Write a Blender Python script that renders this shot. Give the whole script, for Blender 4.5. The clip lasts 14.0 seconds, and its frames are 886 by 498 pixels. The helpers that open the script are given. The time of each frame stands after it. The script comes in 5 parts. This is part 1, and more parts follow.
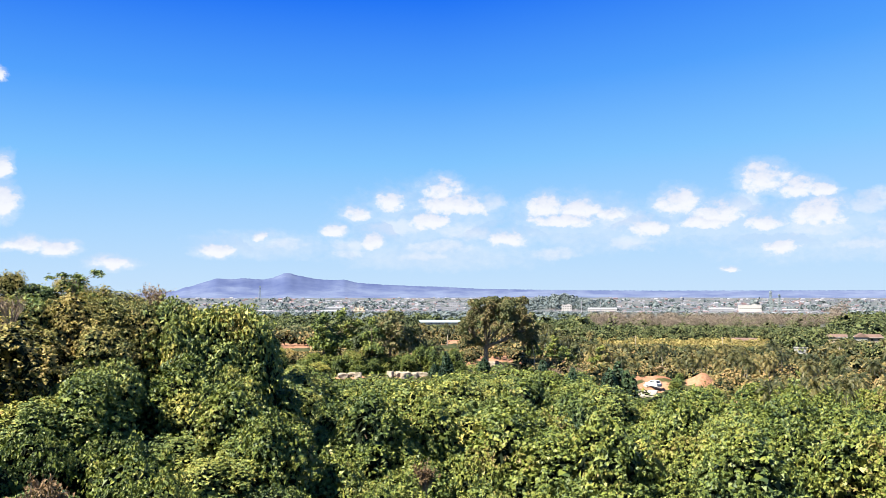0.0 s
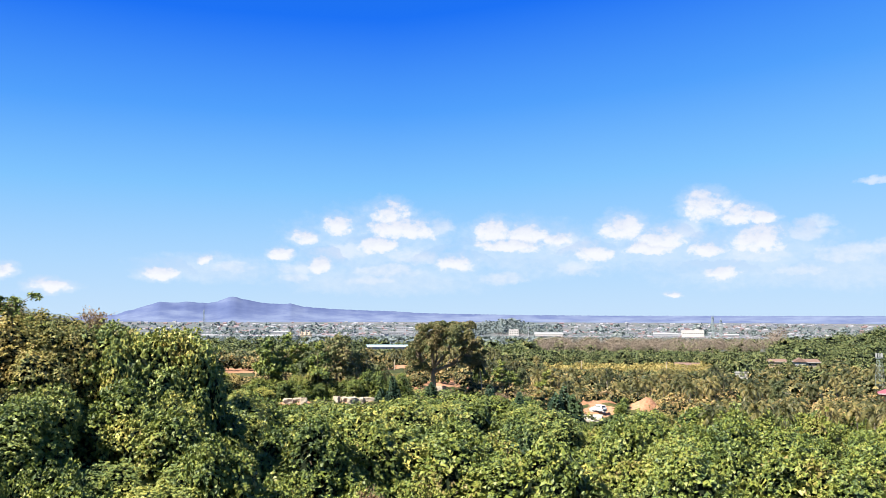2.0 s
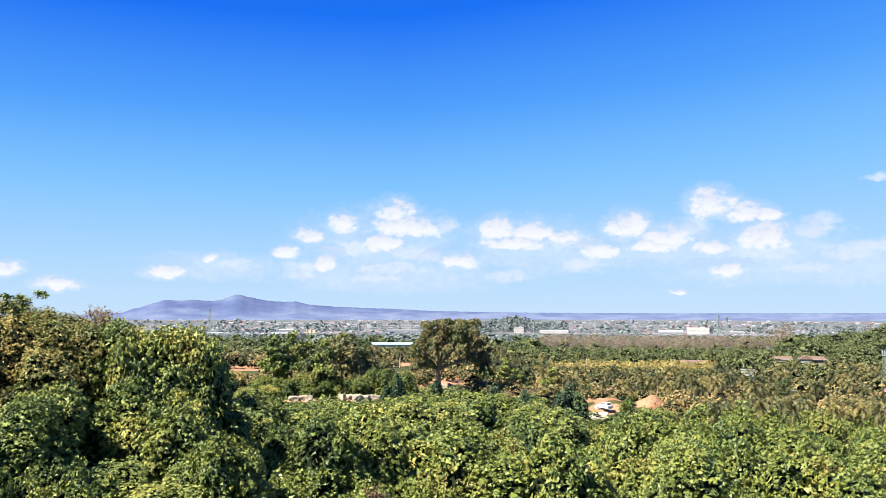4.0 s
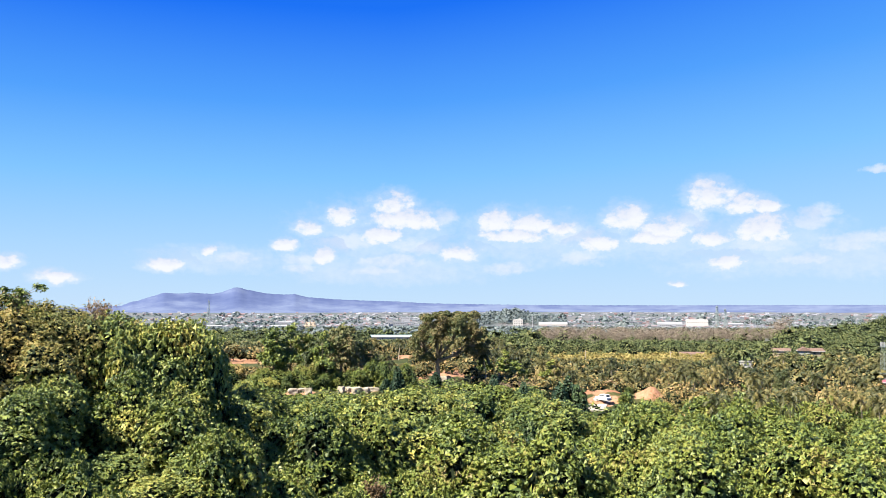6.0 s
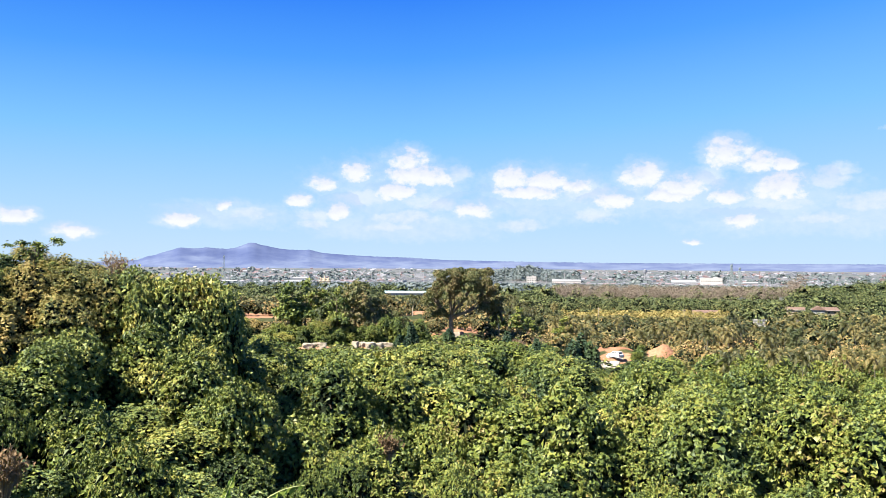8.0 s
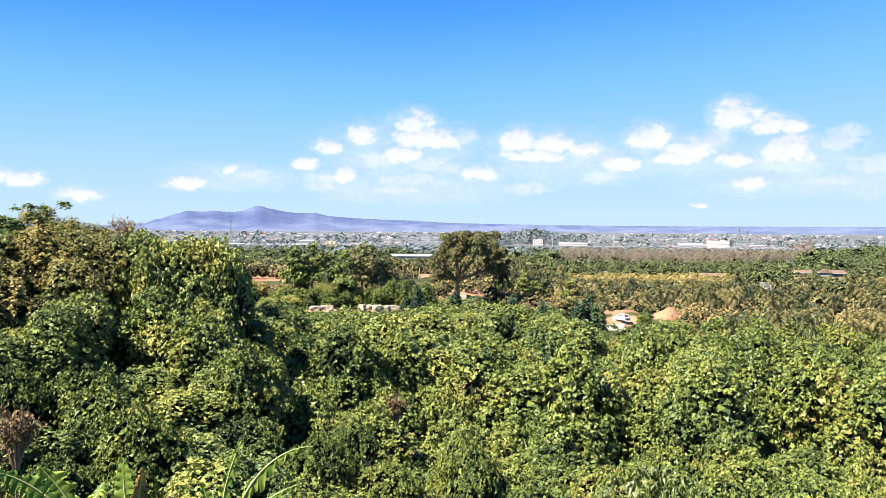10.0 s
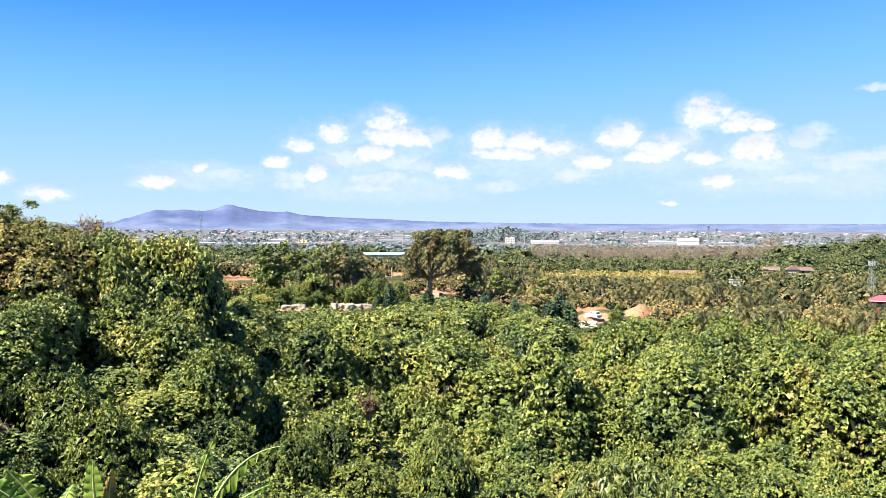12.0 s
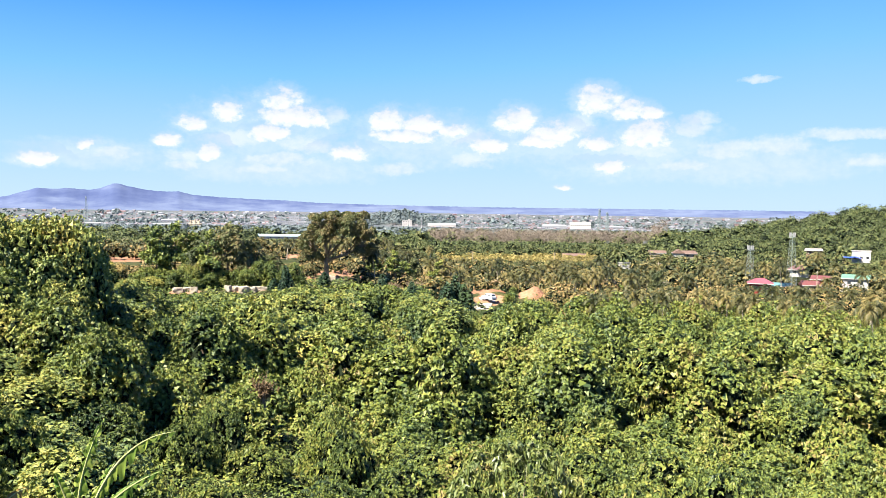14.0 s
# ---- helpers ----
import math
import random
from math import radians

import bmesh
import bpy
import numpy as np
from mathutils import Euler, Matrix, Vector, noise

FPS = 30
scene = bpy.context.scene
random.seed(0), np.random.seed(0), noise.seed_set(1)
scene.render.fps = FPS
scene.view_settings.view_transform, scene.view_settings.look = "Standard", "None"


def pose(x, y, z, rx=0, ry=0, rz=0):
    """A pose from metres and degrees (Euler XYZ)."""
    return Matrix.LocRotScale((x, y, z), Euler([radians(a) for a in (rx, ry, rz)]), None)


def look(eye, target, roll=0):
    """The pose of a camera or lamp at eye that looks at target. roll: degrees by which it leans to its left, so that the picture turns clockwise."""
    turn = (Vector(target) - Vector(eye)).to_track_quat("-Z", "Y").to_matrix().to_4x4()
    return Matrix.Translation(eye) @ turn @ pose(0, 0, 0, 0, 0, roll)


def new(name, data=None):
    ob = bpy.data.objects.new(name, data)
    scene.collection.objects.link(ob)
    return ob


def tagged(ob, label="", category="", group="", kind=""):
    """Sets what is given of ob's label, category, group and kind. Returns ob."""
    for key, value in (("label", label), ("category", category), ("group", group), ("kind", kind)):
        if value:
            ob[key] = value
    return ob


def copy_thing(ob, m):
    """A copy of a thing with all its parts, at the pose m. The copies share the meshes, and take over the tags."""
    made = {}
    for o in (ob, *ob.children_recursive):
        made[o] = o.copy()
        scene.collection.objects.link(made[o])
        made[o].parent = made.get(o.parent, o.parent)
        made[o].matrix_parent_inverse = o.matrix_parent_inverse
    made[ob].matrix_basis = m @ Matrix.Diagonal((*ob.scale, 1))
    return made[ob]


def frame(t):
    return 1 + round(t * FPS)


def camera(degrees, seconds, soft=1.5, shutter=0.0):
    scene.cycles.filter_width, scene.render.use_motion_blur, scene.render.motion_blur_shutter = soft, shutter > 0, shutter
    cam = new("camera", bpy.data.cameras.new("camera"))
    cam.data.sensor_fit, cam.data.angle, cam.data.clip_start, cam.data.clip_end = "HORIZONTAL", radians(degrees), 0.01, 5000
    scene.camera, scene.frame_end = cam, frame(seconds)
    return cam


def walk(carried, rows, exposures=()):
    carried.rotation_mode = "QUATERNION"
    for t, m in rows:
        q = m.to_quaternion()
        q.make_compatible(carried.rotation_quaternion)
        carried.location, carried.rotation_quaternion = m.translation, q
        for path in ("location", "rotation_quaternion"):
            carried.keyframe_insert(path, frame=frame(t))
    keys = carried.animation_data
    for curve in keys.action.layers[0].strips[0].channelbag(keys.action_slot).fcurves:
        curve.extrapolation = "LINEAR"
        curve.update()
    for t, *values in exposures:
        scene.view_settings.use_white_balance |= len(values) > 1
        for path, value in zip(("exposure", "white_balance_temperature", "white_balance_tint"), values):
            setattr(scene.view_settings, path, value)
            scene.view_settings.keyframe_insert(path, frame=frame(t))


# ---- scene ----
# ---------------------------------------------------------------- camera and its path
EYE = 60.0
cam = camera(53.82, 14.0, soft=0.6)
# seconds, yaw to the left, pitch up, roll
TURNS = [
    (0.0, 0.0, 2.89, 0.02), (0.5, -1.048, 3.205, 0.01), (1.0, -2.166, 3.691, 0.04), (1.5, -3.025, 4.195, 0.18),
    (2.0, -3.418, 4.497, 0.2), (2.5, -3.371, 4.595, 0.25), (3.0, -3.204, 4.543, 0.25), (5.5, -3.119, 3.983, 0.05),
    (6.0, -3.16, 3.849, 0.03), (6.5, -3.146, 3.623, 0.04), (7.0, -3.01, 3.116, 0.18), (7.5, -2.679, 2.182, 0.33),
    (8.0, -2.248, 0.996, 0.44), (10.5, -1.842, -1.543, 0.4), (11.0, -2.1, -1.561, 0.355), (11.5, -2.61, -1.543, 0.305),
    (12.0, -3.659, -1.532, 0.235), (12.5, -5.187, -1.601, 0.21), (13.0, -7.12, -1.764, 0.35), (13.5, -9.113, -2.114, 0.59),
    (14.0, -10.42, -2.62, 0.82),
]
walk(cam, [(t, pose(0, 0, EYE, 90 + pitch, 0, yaw) @ pose(0, 0, 0, 0, 0, roll)) for t, yaw, pitch, roll in TURNS], [(0.0, 1.83), (7.0, 1.85), (10.5, 1.97), (14.0, 1.97)])

# ---------------------------------------------------------------- sun, sky and clouds
SUN_AZ, SUN_EL = -119.0, 51.0   # degrees to the right of +y, above the horizon
sun_way = Vector((math.sin(radians(SUN_AZ)) * math.cos(radians(SUN_EL)), math.cos(radians(SUN_AZ)) * math.cos(radians(SUN_EL)), math.sin(radians(SUN_EL))))
sun = new("sun", bpy.data.lights.new("sun", "SUN"))
sun.data.energy, sun.data.angle, sun.data.color = 5.0, radians(0.53), (1.0, 0.92, 0.78)
sun.matrix_world = look(sun_way * 50 + Vector((0, 0, 60)), (0, 0, 60))


class Nodes:
    """Short calls for building node trees."""

    def __init__(self, tree):
        self.tree = tree

    def add(self, kind, **sets):
        n = self.tree.nodes.new(kind)
        for key, value in sets.items():
            if key == "operation":
                n.operation = value
            elif key == "blend":
                n.data_type, n.blend_type = "RGBA", value
            elif key == "sky":
                n.sky_type = value
            elif key == "attribute":
                n.attribute_name = value
        return n

    def plug(self, value, socket):
        if hasattr(value, "is_output"):
            self.tree.links.new(value, socket)
        else:
            socket.default_value = value

    def math(self, operation, a, b=0.0, c=0.0):
        n = self.add("ShaderNodeMath", operation=operation)
        for value, socket in zip((a, b, c), n.inputs):
            self.plug(value, socket)
        return n.outputs[0]

    def mix(self, factor, a, b, blend="MIX"):
        n = self.add("ShaderNodeMix", blend=blend)
        self.plug(factor, n.inputs[0])
        for value, socket in ((a, n.inputs[6]), (b, n.inputs[7])):
            self.plug((*value, 1.0) if isinstance(value, tuple) and len(value) == 3 else value, socket)
        return n.outputs[2]

    def ramp(self, factor, stops):
        n = self.add("ShaderNodeValToRGB")
        self.plug(factor, n.inputs[0])
        while len(n.color_ramp.elements) < len(stops):
            n.color_ramp.elements.new(0.5)
        for e, (at, colour) in zip(n.color_ramp.elements, stops):
            e.position, e.color = at, (*colour, 1.0)
        return n.outputs[0]

    def noise(self, vector, scale, detail=3.0, rough=0.5):
        n = self.add("ShaderNodeTexNoise")
        if vector is not None:
            self.plug(vector, n.inputs["Vector"])
        n.inputs["Scale"].default_value, n.inputs["Detail"].default_value, n.inputs["Roughness"].default_value = scale, detail, rough
        return n.outputs["Fac"]

    def band(self, value, low, high):
        n = self.add("ShaderNodeMapRange")
        n.interpolation_type = "SMOOTHSTEP"
        self.plug(value, n.inputs[0])
        n.inputs[1].default_value, n.inputs[2].default_value = low, high
        return n.outputs[0]


# cloud banks: azimuth, elevation, half width, half height in degrees
CUMULUS = [
    (-0.1, 6.63, 1.25, 0.62), (0.6, 5.64, 2.6, 0.52), (-3.4, 5.85, 1.04, 0.56), (-5.6, 5.11, 0.9, 0.35), (-0.9, 4.63, 1.39, 0.45), (-7.1, 3.95, 0.76, 0.28), (-4.6, 3.33, 0.83, 0.42), (4.2, 3.49, 1.32, 0.45),
    (6.7, 5.57, 1.18, 0.56), (8.8, 5.31, 1.56, 0.52), (10.9, 5.04, 1.04, 0.35), (8.0, 4.65, 2.43, 0.31), (13.0, 4.08, 1.39, 0.38), (15.1, 5.62, 1.39, 0.66), (17.4, 4.9, 1.46, 0.56), (16.8, 4.41, 1.67, 0.28),
    (20.3, 6.92, 1.53, 0.69), (22.2, 6.34, 1.46, 0.45), (23.6, 6.19, 0.9, 0.31), (23.35, 4.72, 1.67, 0.69), (20.3, 4.29, 1.25, 0.38), (21.1, 2.8, 1.25, 0.35), (-14.6, 2.64, 1.18, 0.31), (-11.9, 3.55, 0.45, 0.24),
    (18.2, 1.47, 0.49, 0.14), (-26.9, 7.3, 0.49, 0.59), (-26.8, 5.19, 0.76, 0.76), (-27.3, 12.7, 0.42, 0.24), (-25.7, 2.8, 1.46, 0.31), (-23.9, 2.63, 1.11, 0.31), (-20.8, 1.8, 1.3, 0.28),
]
WISPS = [
    (-5.8, 3.13, 1.53, 0.31), (-3.1, 4.23, 2.08, 0.42), (-0.1, 3.01, 2.43, 0.31), (-10.3, 3.16, 1.53, 0.31), (1.3, 3.99, 2.08, 0.42), (11.6, 4.56, 2.08, 0.56), (26.2, 5.18, 1.11, 0.35), (28.0, 3.73, 1.53, 0.38),
    (19.0, 5.44, 1.39, 0.49), (7.3, 2.55, 1.39, 0.28), (-6.0, 2.61, 1.04, 0.28), (-1.2, 2.41, 2.08, 0.28), (30.1, 8.16, 1.0, 0.15), (35.1, 4.76, 2.4, 0.25), (31.3, 4.05, 1.81, 0.45), (28.5, 4.07, 2.08, 0.31),
    (26.6, 5.76, 1.11, 0.31), (36.2, 3.19, 1.39, 0.28), (25.9, 2.95, 1.74, 0.28), (3.2, 5.9, 0.9, 0.4), (12.4, 3.3, 1.6, 0.4), (23.2, 3.9, 2.2, 0.4),
]
# broad pale banks behind them
VEILS = [(-1.0, 4.6, 5.0, 1.45), (8.9, 4.3, 5.0, 1.2), (17.1, 4.3, 4.5, 1.1), (-11.5, 3.0, 4.0, 0.6), (-0.4, 2.4, 6.0, 0.7), (22.1, 3.7, 6.0, 1.2), (29.0, 2.9, 6.5, 0.8)]


def build_world():
    world = bpy.data.worlds.new("sky")
    scene.world = world
    world.use_nodes = True
    t = world.node_tree
    t.nodes.clear()
    n = Nodes(t)
    sky = n.add("ShaderNodeTexSky", sky="NISHITA")
    sky.sun_disc, sky.sun_elevation, sky.sun_rotation = False, radians(SUN_EL), radians(SUN_AZ)
    sky.altitude, sky.air_density, sky.dust_density, sky.ozone_density = 60, 1.0, 0.3, 3.0
    where = n.add("ShaderNodeTexCoord").outputs["Generated"]
    cut = n.add("ShaderNodeSeparateXYZ")
    t.links.new(where, cut.inputs[0])
    x, y, z = cut.outputs
    az = n.math("MULTIPLY", n.math("ARCTAN2", x, y), 57.2958)
    el = n.math("MULTIPLY", n.math("ARCSINE", z), 57.2958)
    # deep clear-day blue, paling towards the horizon
    away = n.math("MULTIPLY_ADD", n.math("MAXIMUM", az, 0.0), -0.006, 1.0)      # paler away from the sun
    pale = n.ramp(n.math("MULTIPLY", el, n.math("MULTIPLY", n.math("MAXIMUM", away, 0.8), 0.025)), [(0.0, (5.6, 7.6, 9.8)), (0.10, (4.0, 6.7, 9.9)), (0.21, (2.1, 5.5, 9.9)), (0.33, (0.75, 3.5, 9.8)), (0.48, (0.04, 1.6, 9.2)), (0.60, (0.08, 1.6, 8.0)), (1.0, (0.40, 1.7, 5.4))])
    blue = n.mix(0.94, sky.outputs[0], pale)
    # clouds
    flat = n.add("ShaderNodeCombineXYZ")
    n.plug(az, flat.inputs[0])
    n.plug(n.math("MULTIPLY", el, 1.35), flat.inputs[1])
    coarse = n.noise(flat.outputs[0], 0.6, 5.0, 0.55)
    fine = n.noise(flat.outputs[0], 2.0, 4.0, 0.55)
    rough = n.math("ADD", n.math("MULTIPLY", n.math("SUBTRACT", coarse, 0.5), 2.0), n.math("MULTIPLY", n.math("SUBTRACT", fine, 0.5), 1.5))

    swirl = n.add("ShaderNodeTexNoise")
    n.plug(flat.outputs[0], swirl.inputs["Vector"])
    swirl.inputs["Scale"].default_value, swirl.inputs["Detail"].default_value, swirl.inputs["Roughness"].default_value = 0.85, 5.0, 0.62
    parts = n.add("ShaderNodeSeparateXYZ")
    n.plug(swirl.outputs["Color"], parts.inputs[0])
    az = n.math("ADD", az, n.math("MULTIPLY", n.math("SUBTRACT", parts.outputs[0], 0.5), 1.5))
    el = n.math("ADD", el, n.math("MULTIPLY", n.math("SUBTRACT", parts.outputs[1], 0.5), 0.9))

    def bank(puffs, rise=0.0):
        """How deep a direction lies inside the puffs; rise: the same, a little higher up in each puff."""
        total = None
        for a, e, w, h in puffs:
            u = n.math("DIVIDE", n.math("SUBTRACT", az, a), w * 1.05)
            v = n.math("DIVIDE", n.math("SUBTRACT", el, e - rise * h), h * 1.6)
            v = n.math("MAXIMUM", v, n.math("MULTIPLY", v, -1.3))      # flat bases
            m = n.math("SUBTRACT", 1.0, n.math("MULTIPLY_ADD", u, u, n.math("MULTIPLY", v, v)))
            total = m if total is None else n.math("MAXIMUM", total, m)
        return n.math("MAXIMUM", total, -3.0)

    body = bank(CUMULUS)
    ragged = n.math("ADD", body, rough)
    thick = n.math("MULTIPLY", n.band(ragged, -0.35, 0.8), 0.96)
    halo = n.math("MULTIPLY", n.band(ragged, -1.5, 0.6), 0.36)
    thin = n.math("MULTIPLY", n.band(n.math("ADD", bank(WISPS), rough), -0.8, 1.3), 0.62)
    veil = n.math("MULTIPLY", n.band(n.math("ADD", bank(VEILS), rough), -1.0, 1.4), 0.36)
    cover = n.math("MAXIMUM", n.math("MAXIMUM", thick, halo), n.math("MAXIMUM", thin, veil))
    under = n.math("ADD", n.math("SUBTRACT", bank(CUMULUS, -0.5), body), n.math("MULTIPLY", rough, -0.35))
    white = n.mix(n.band(under, 0.55, -0.35), (7.5, 7.9, 9.3), (9.3, 9.45, 9.8))
    out = n.mix(cover, blue, white)
    back = n.add("ShaderNodeBackground")
    t.links.new(out, back.inputs[0])
    back.inputs[1].default_value = 0.029
    t.links.new(back.outputs[0], n.add("ShaderNodeOutputWorld").inputs[0])


build_world()

# ---------------------------------------------------------------- materials


def material(name, rough=0.8, specular=0.3, metallic=0.0):
    m = bpy.data.materials.new(name)
    m.use_nodes = True
    n = Nodes(m.node_tree)
    b = m.node_tree.nodes["Principled BSDF"]
    b.inputs["Roughness"].default_value, b.inputs["Specular IOR Level"].default_value, b.inputs["Metallic"].default_value = rough, specular, metallic
    return m, n, b


def bump(n, b, height, strength, distance):
    k = n.add("ShaderNodeBump")
    n.plug(height, k.inputs["Height"])
    k.inputs["Strength"].default_value, k.inputs["Distance"].default_value = strength, distance
    n.plug(k.outputs[0], b.inputs["Normal"])


def leaf_material(name, stops, rough=0.55, through_light=0.06, wide=0.3, specular=0.3):
    """Leaves: each leaf, each tree and each patch of the crown has its own shade of the stops, dark to light."""
    m, n, b = material(name, rough, specular)
    geo, info = n.add("ShaderNodeNewGeometry"), n.add("ShaderNodeObjectInfo")
    patch = n.noise(geo.outputs["Position"], 0.22, 3.0)
    f = n.math("MULTIPLY_ADD", geo.outputs["Random Per Island"], 0.58 - wide * 0.3, n.math("MULTIPLY_ADD", info.outputs["Random"], wide * 0.8, 0.16))
    f = n.math("ADD", f, n.math("MULTIPLY", n.math("SUBTRACT", patch, 0.45), 1.3))
    colour = n.ramp(f, stops)
    n.plug(colour, b.inputs["Base Color"])
    lit = n.add("ShaderNodeBsdfTranslucent")
    n.plug(n.mix(1.0, colour, (0.9, 1.0, 0.35), "MULTIPLY"), lit.inputs[0])
    both = n.add("ShaderNodeMixShader")
    both.inputs[0].default_value = through_light
    m.node_tree.links.new(b.outputs[0], both.inputs[1])
    m.node_tree.links.new(lit.outputs[0], both.inputs[2])
    m.node_tree.links.new(both.outputs[0], m.node_tree.nodes["Material Output"].inputs[0])
    return m


def plain(name, colour, second, scale=1.0, rough=0.8, relief=0.0, specular=0.3, metallic=0.0, space="Object"):
    """A worn surface: two tones mixed by grain and stains, with a little relief."""
    m, n, b = material(name, rough, specular, metallic)
    where = n.add("ShaderNodeTexCoord").outputs[space]
    grain, stain = n.noise(where, 9.0 * scale, 4.0), n.noise(where, 0.9 * scale, 3.0)
    f = n.math("ADD", n.math("MULTIPLY", grain, 0.45), n.math("MULTIPLY", stain, 0.75))
    n.plug(n.mix(n.band(f, 0.35, 0.85), colour, second), b.inputs["Base Color"])
    if relief:
        bump(n, b, grain, 0.6, relief)
    return m


LEAF = leaf_material("vine_leaf", [(0.0, (0.022, 0.045, 0.024)), (0.35, (0.060, 0.092, 0.030)), (0.65, (0.147, 0.185, 0.038)), (0.9, (0.218, 0.219, 0.049)), (1.0, (0.208, 0.166, 0.063))], rough=0.5, specular=0.25)
LEAF_DEEP = leaf_material("deep_green_leaf", [(0.0, (0.037, 0.065, 0.037)), (0.35, (0.096, 0.139, 0.051)), (0.7, (0.213, 0.244, 0.060)), (1.0, (0.394, 0.336, 0.087))], rough=0.5, specular=0.2)
LEAF_HILL = leaf_material("hill_leaf", [(0.0, (0.041, 0.059, 0.027)), (0.3, (0.118, 0.140, 0.045)), (0.6, (0.243, 0.217, 0.062)), (0.85, (0.370, 0.279, 0.085)), (1.0, (0.413, 0.312, 0.130))])
LEAF_TREE = leaf_material("tree_leaf", [(0.0, (0.017, 0.028, 0.020)), (0.4, (0.053, 0.075, 0.032)), (0.75, (0.113, 0.121, 0.044)), (1.0, (0.185, 0.144, 0.067))], wide=0.5)
LEAF_FAR = leaf_material("woodland_leaf", [(0.0, (0.018, 0.025, 0.016)), (0.4, (0.056, 0.067, 0.031)), (0.7, (0.161, 0.135, 0.049)), (1.0, (0.320, 0.205, 0.091))], rough=0.6, specular=0.2)
LEAF_DRY = leaf_material("leafless_twigs", [(0.0, (0.081, 0.067, 0.058)), (0.5, (0.168, 0.137, 0.112)), (1.0, (0.271, 0.224, 0.180))], rough=0.8, through_light=0.05, specular=0.1)
LEAF_PALM = leaf_material("palm_leaf", [(0.0, (0.007, 0.012, 0.006)), (0.4, (0.026, 0.034, 0.011)), (0.8, (0.078, 0.074, 0.022)), (1.0, (0.161, 0.130, 0.046))], rough=0.5, wide=0.7, specular=0.25)
# vine leaf darkened to paint in the shade on the snags' faces
LEAF_SNAG = leaf_material("vine_leaf_painted_shade", [(0.0, (0.009, 0.021, 0.018)), (0.5, (0.027, 0.060, 0.036)), (1.0, (0.083, 0.128, 0.045))], rough=0.5, specular=0.25)
LEAF_BANANA = leaf_material("banana_leaf", [(0.0, (0.031, 0.081, 0.018)), (0.5, (0.111, 0.202, 0.034)), (1.0, (0.312, 0.377, 0.072))], rough=0.45, through_light=0.3, wide=0.5)
LEAF_MANGO = leaf_material("mango_leaf", [(0.0, (0.039, 0.066, 0.016)), (0.4, (0.109, 0.136, 0.035)), (0.8, (0.234, 0.226, 0.066)), (1.0, (0.296, 0.234, 0.094))], rough=0.42, specular=0.4)
LEAF_WITHERED = leaf_material("withered_banana_leaf", [(0.0, (0.10, 0.060, 0.018)), (0.5, (0.260, 0.170, 0.045)), (1.0, (0.420, 0.320, 0.090))], rough=0.5, through_light=0.2)
LEAF_BELT = leaf_material("hill_forest_leaf", [(0.0, (0.017, 0.026, 0.014)), (0.4, (0.046, 0.064, 0.027)), (0.75, (0.101, 0.122, 0.041)), (1.0, (0.168, 0.161, 0.065))], rough=0.6, specular=0.2)
LEAF_SCRUB = leaf_material("dry_scrub_leaf", [(0.0, (0.060, 0.066, 0.022)), (0.5, (0.190, 0.165, 0.055)), (1.0, (0.360, 0.270, 0.110))], rough=0.7, specular=0.15)
# green leaves greyed towards blue, distance haze painted into the colour
LEAF_HAZE = leaf_material("haze_tinted_leaf", [(0.0, (0.059, 0.080, 0.092)), (0.5, (0.108, 0.139, 0.149)), (1.0, (0.182, 0.200, 0.197))], rough=0.8, specular=0.1)
BARK = plain("bark", (0.10, 0.075, 0.05), (0.24, 0.19, 0.14), 1.5, 0.9, 0.03)
# near-black colour: shade painted into the gaps behind the outer leaves
GAP_SHADE = plain("painted_gap_shade", (0.006, 0.011, 0.006), (0.015, 0.021, 0.010), 2.0, 0.95, specular=0.1)
PALE_BARK = plain("pale_bark", (0.28, 0.24, 0.19), (0.42, 0.37, 0.30), 1.5, 0.9, 0.02)


def ground_material():
    m, n, b = material("soil_grass_painted_haze", 0.95, 0.15)
    where = n.add("ShaderNodeNewGeometry").outputs["Position"]
    grain, stain, land = n.noise(where, 1.6, 5.0), n.noise(where, 0.12, 4.0), n.noise(where, 0.011, 4.0)
    grass = n.mix(n.band(n.math("ADD", n.math("MULTIPLY", grain, 0.5), n.math("MULTIPLY", stain, 0.6)), 0.4, 0.75), (0.022, 0.034, 0.012), (0.075, 0.072, 0.026))
    # haze painted into the ground: bluish grey takes over with distance
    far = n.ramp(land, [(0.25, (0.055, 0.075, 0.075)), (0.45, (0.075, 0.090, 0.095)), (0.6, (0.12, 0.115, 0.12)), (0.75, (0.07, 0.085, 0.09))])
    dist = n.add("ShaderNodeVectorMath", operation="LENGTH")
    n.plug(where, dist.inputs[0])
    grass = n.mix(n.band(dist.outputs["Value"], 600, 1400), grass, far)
    clay = n.mix(n.band(n.math("ADD", n.math("MULTIPLY", grain, 0.6), n.math("MULTIPLY", stain, 0.6)), 0.35, 0.85), (0.21, 0.095, 0.052), (0.34, 0.20, 0.125))
    straw = n.mix(grain, (0.12, 0.105, 0.038), (0.21, 0.165, 0.072))
    edge = n.math("SUBTRACT", stain, 0.5)
    bare = n.add("ShaderNodeAttribute", attribute="bare_soil").outputs["Fac"]
    dry = n.add("ShaderNodeAttribute", attribute="dry_grass").outputs["Fac"]
    colour = n.mix(n.band(n.math("ADD", dry, edge), 0.4, 0.6), grass, straw)
    colour = n.mix(n.band(n.math("ADD", bare, edge), 0.4, 0.6), colour, clay)
    n.plug(colour, b.inputs["Base Color"])
    bump(n, b, grain, 0.8, 0.4)
    return m


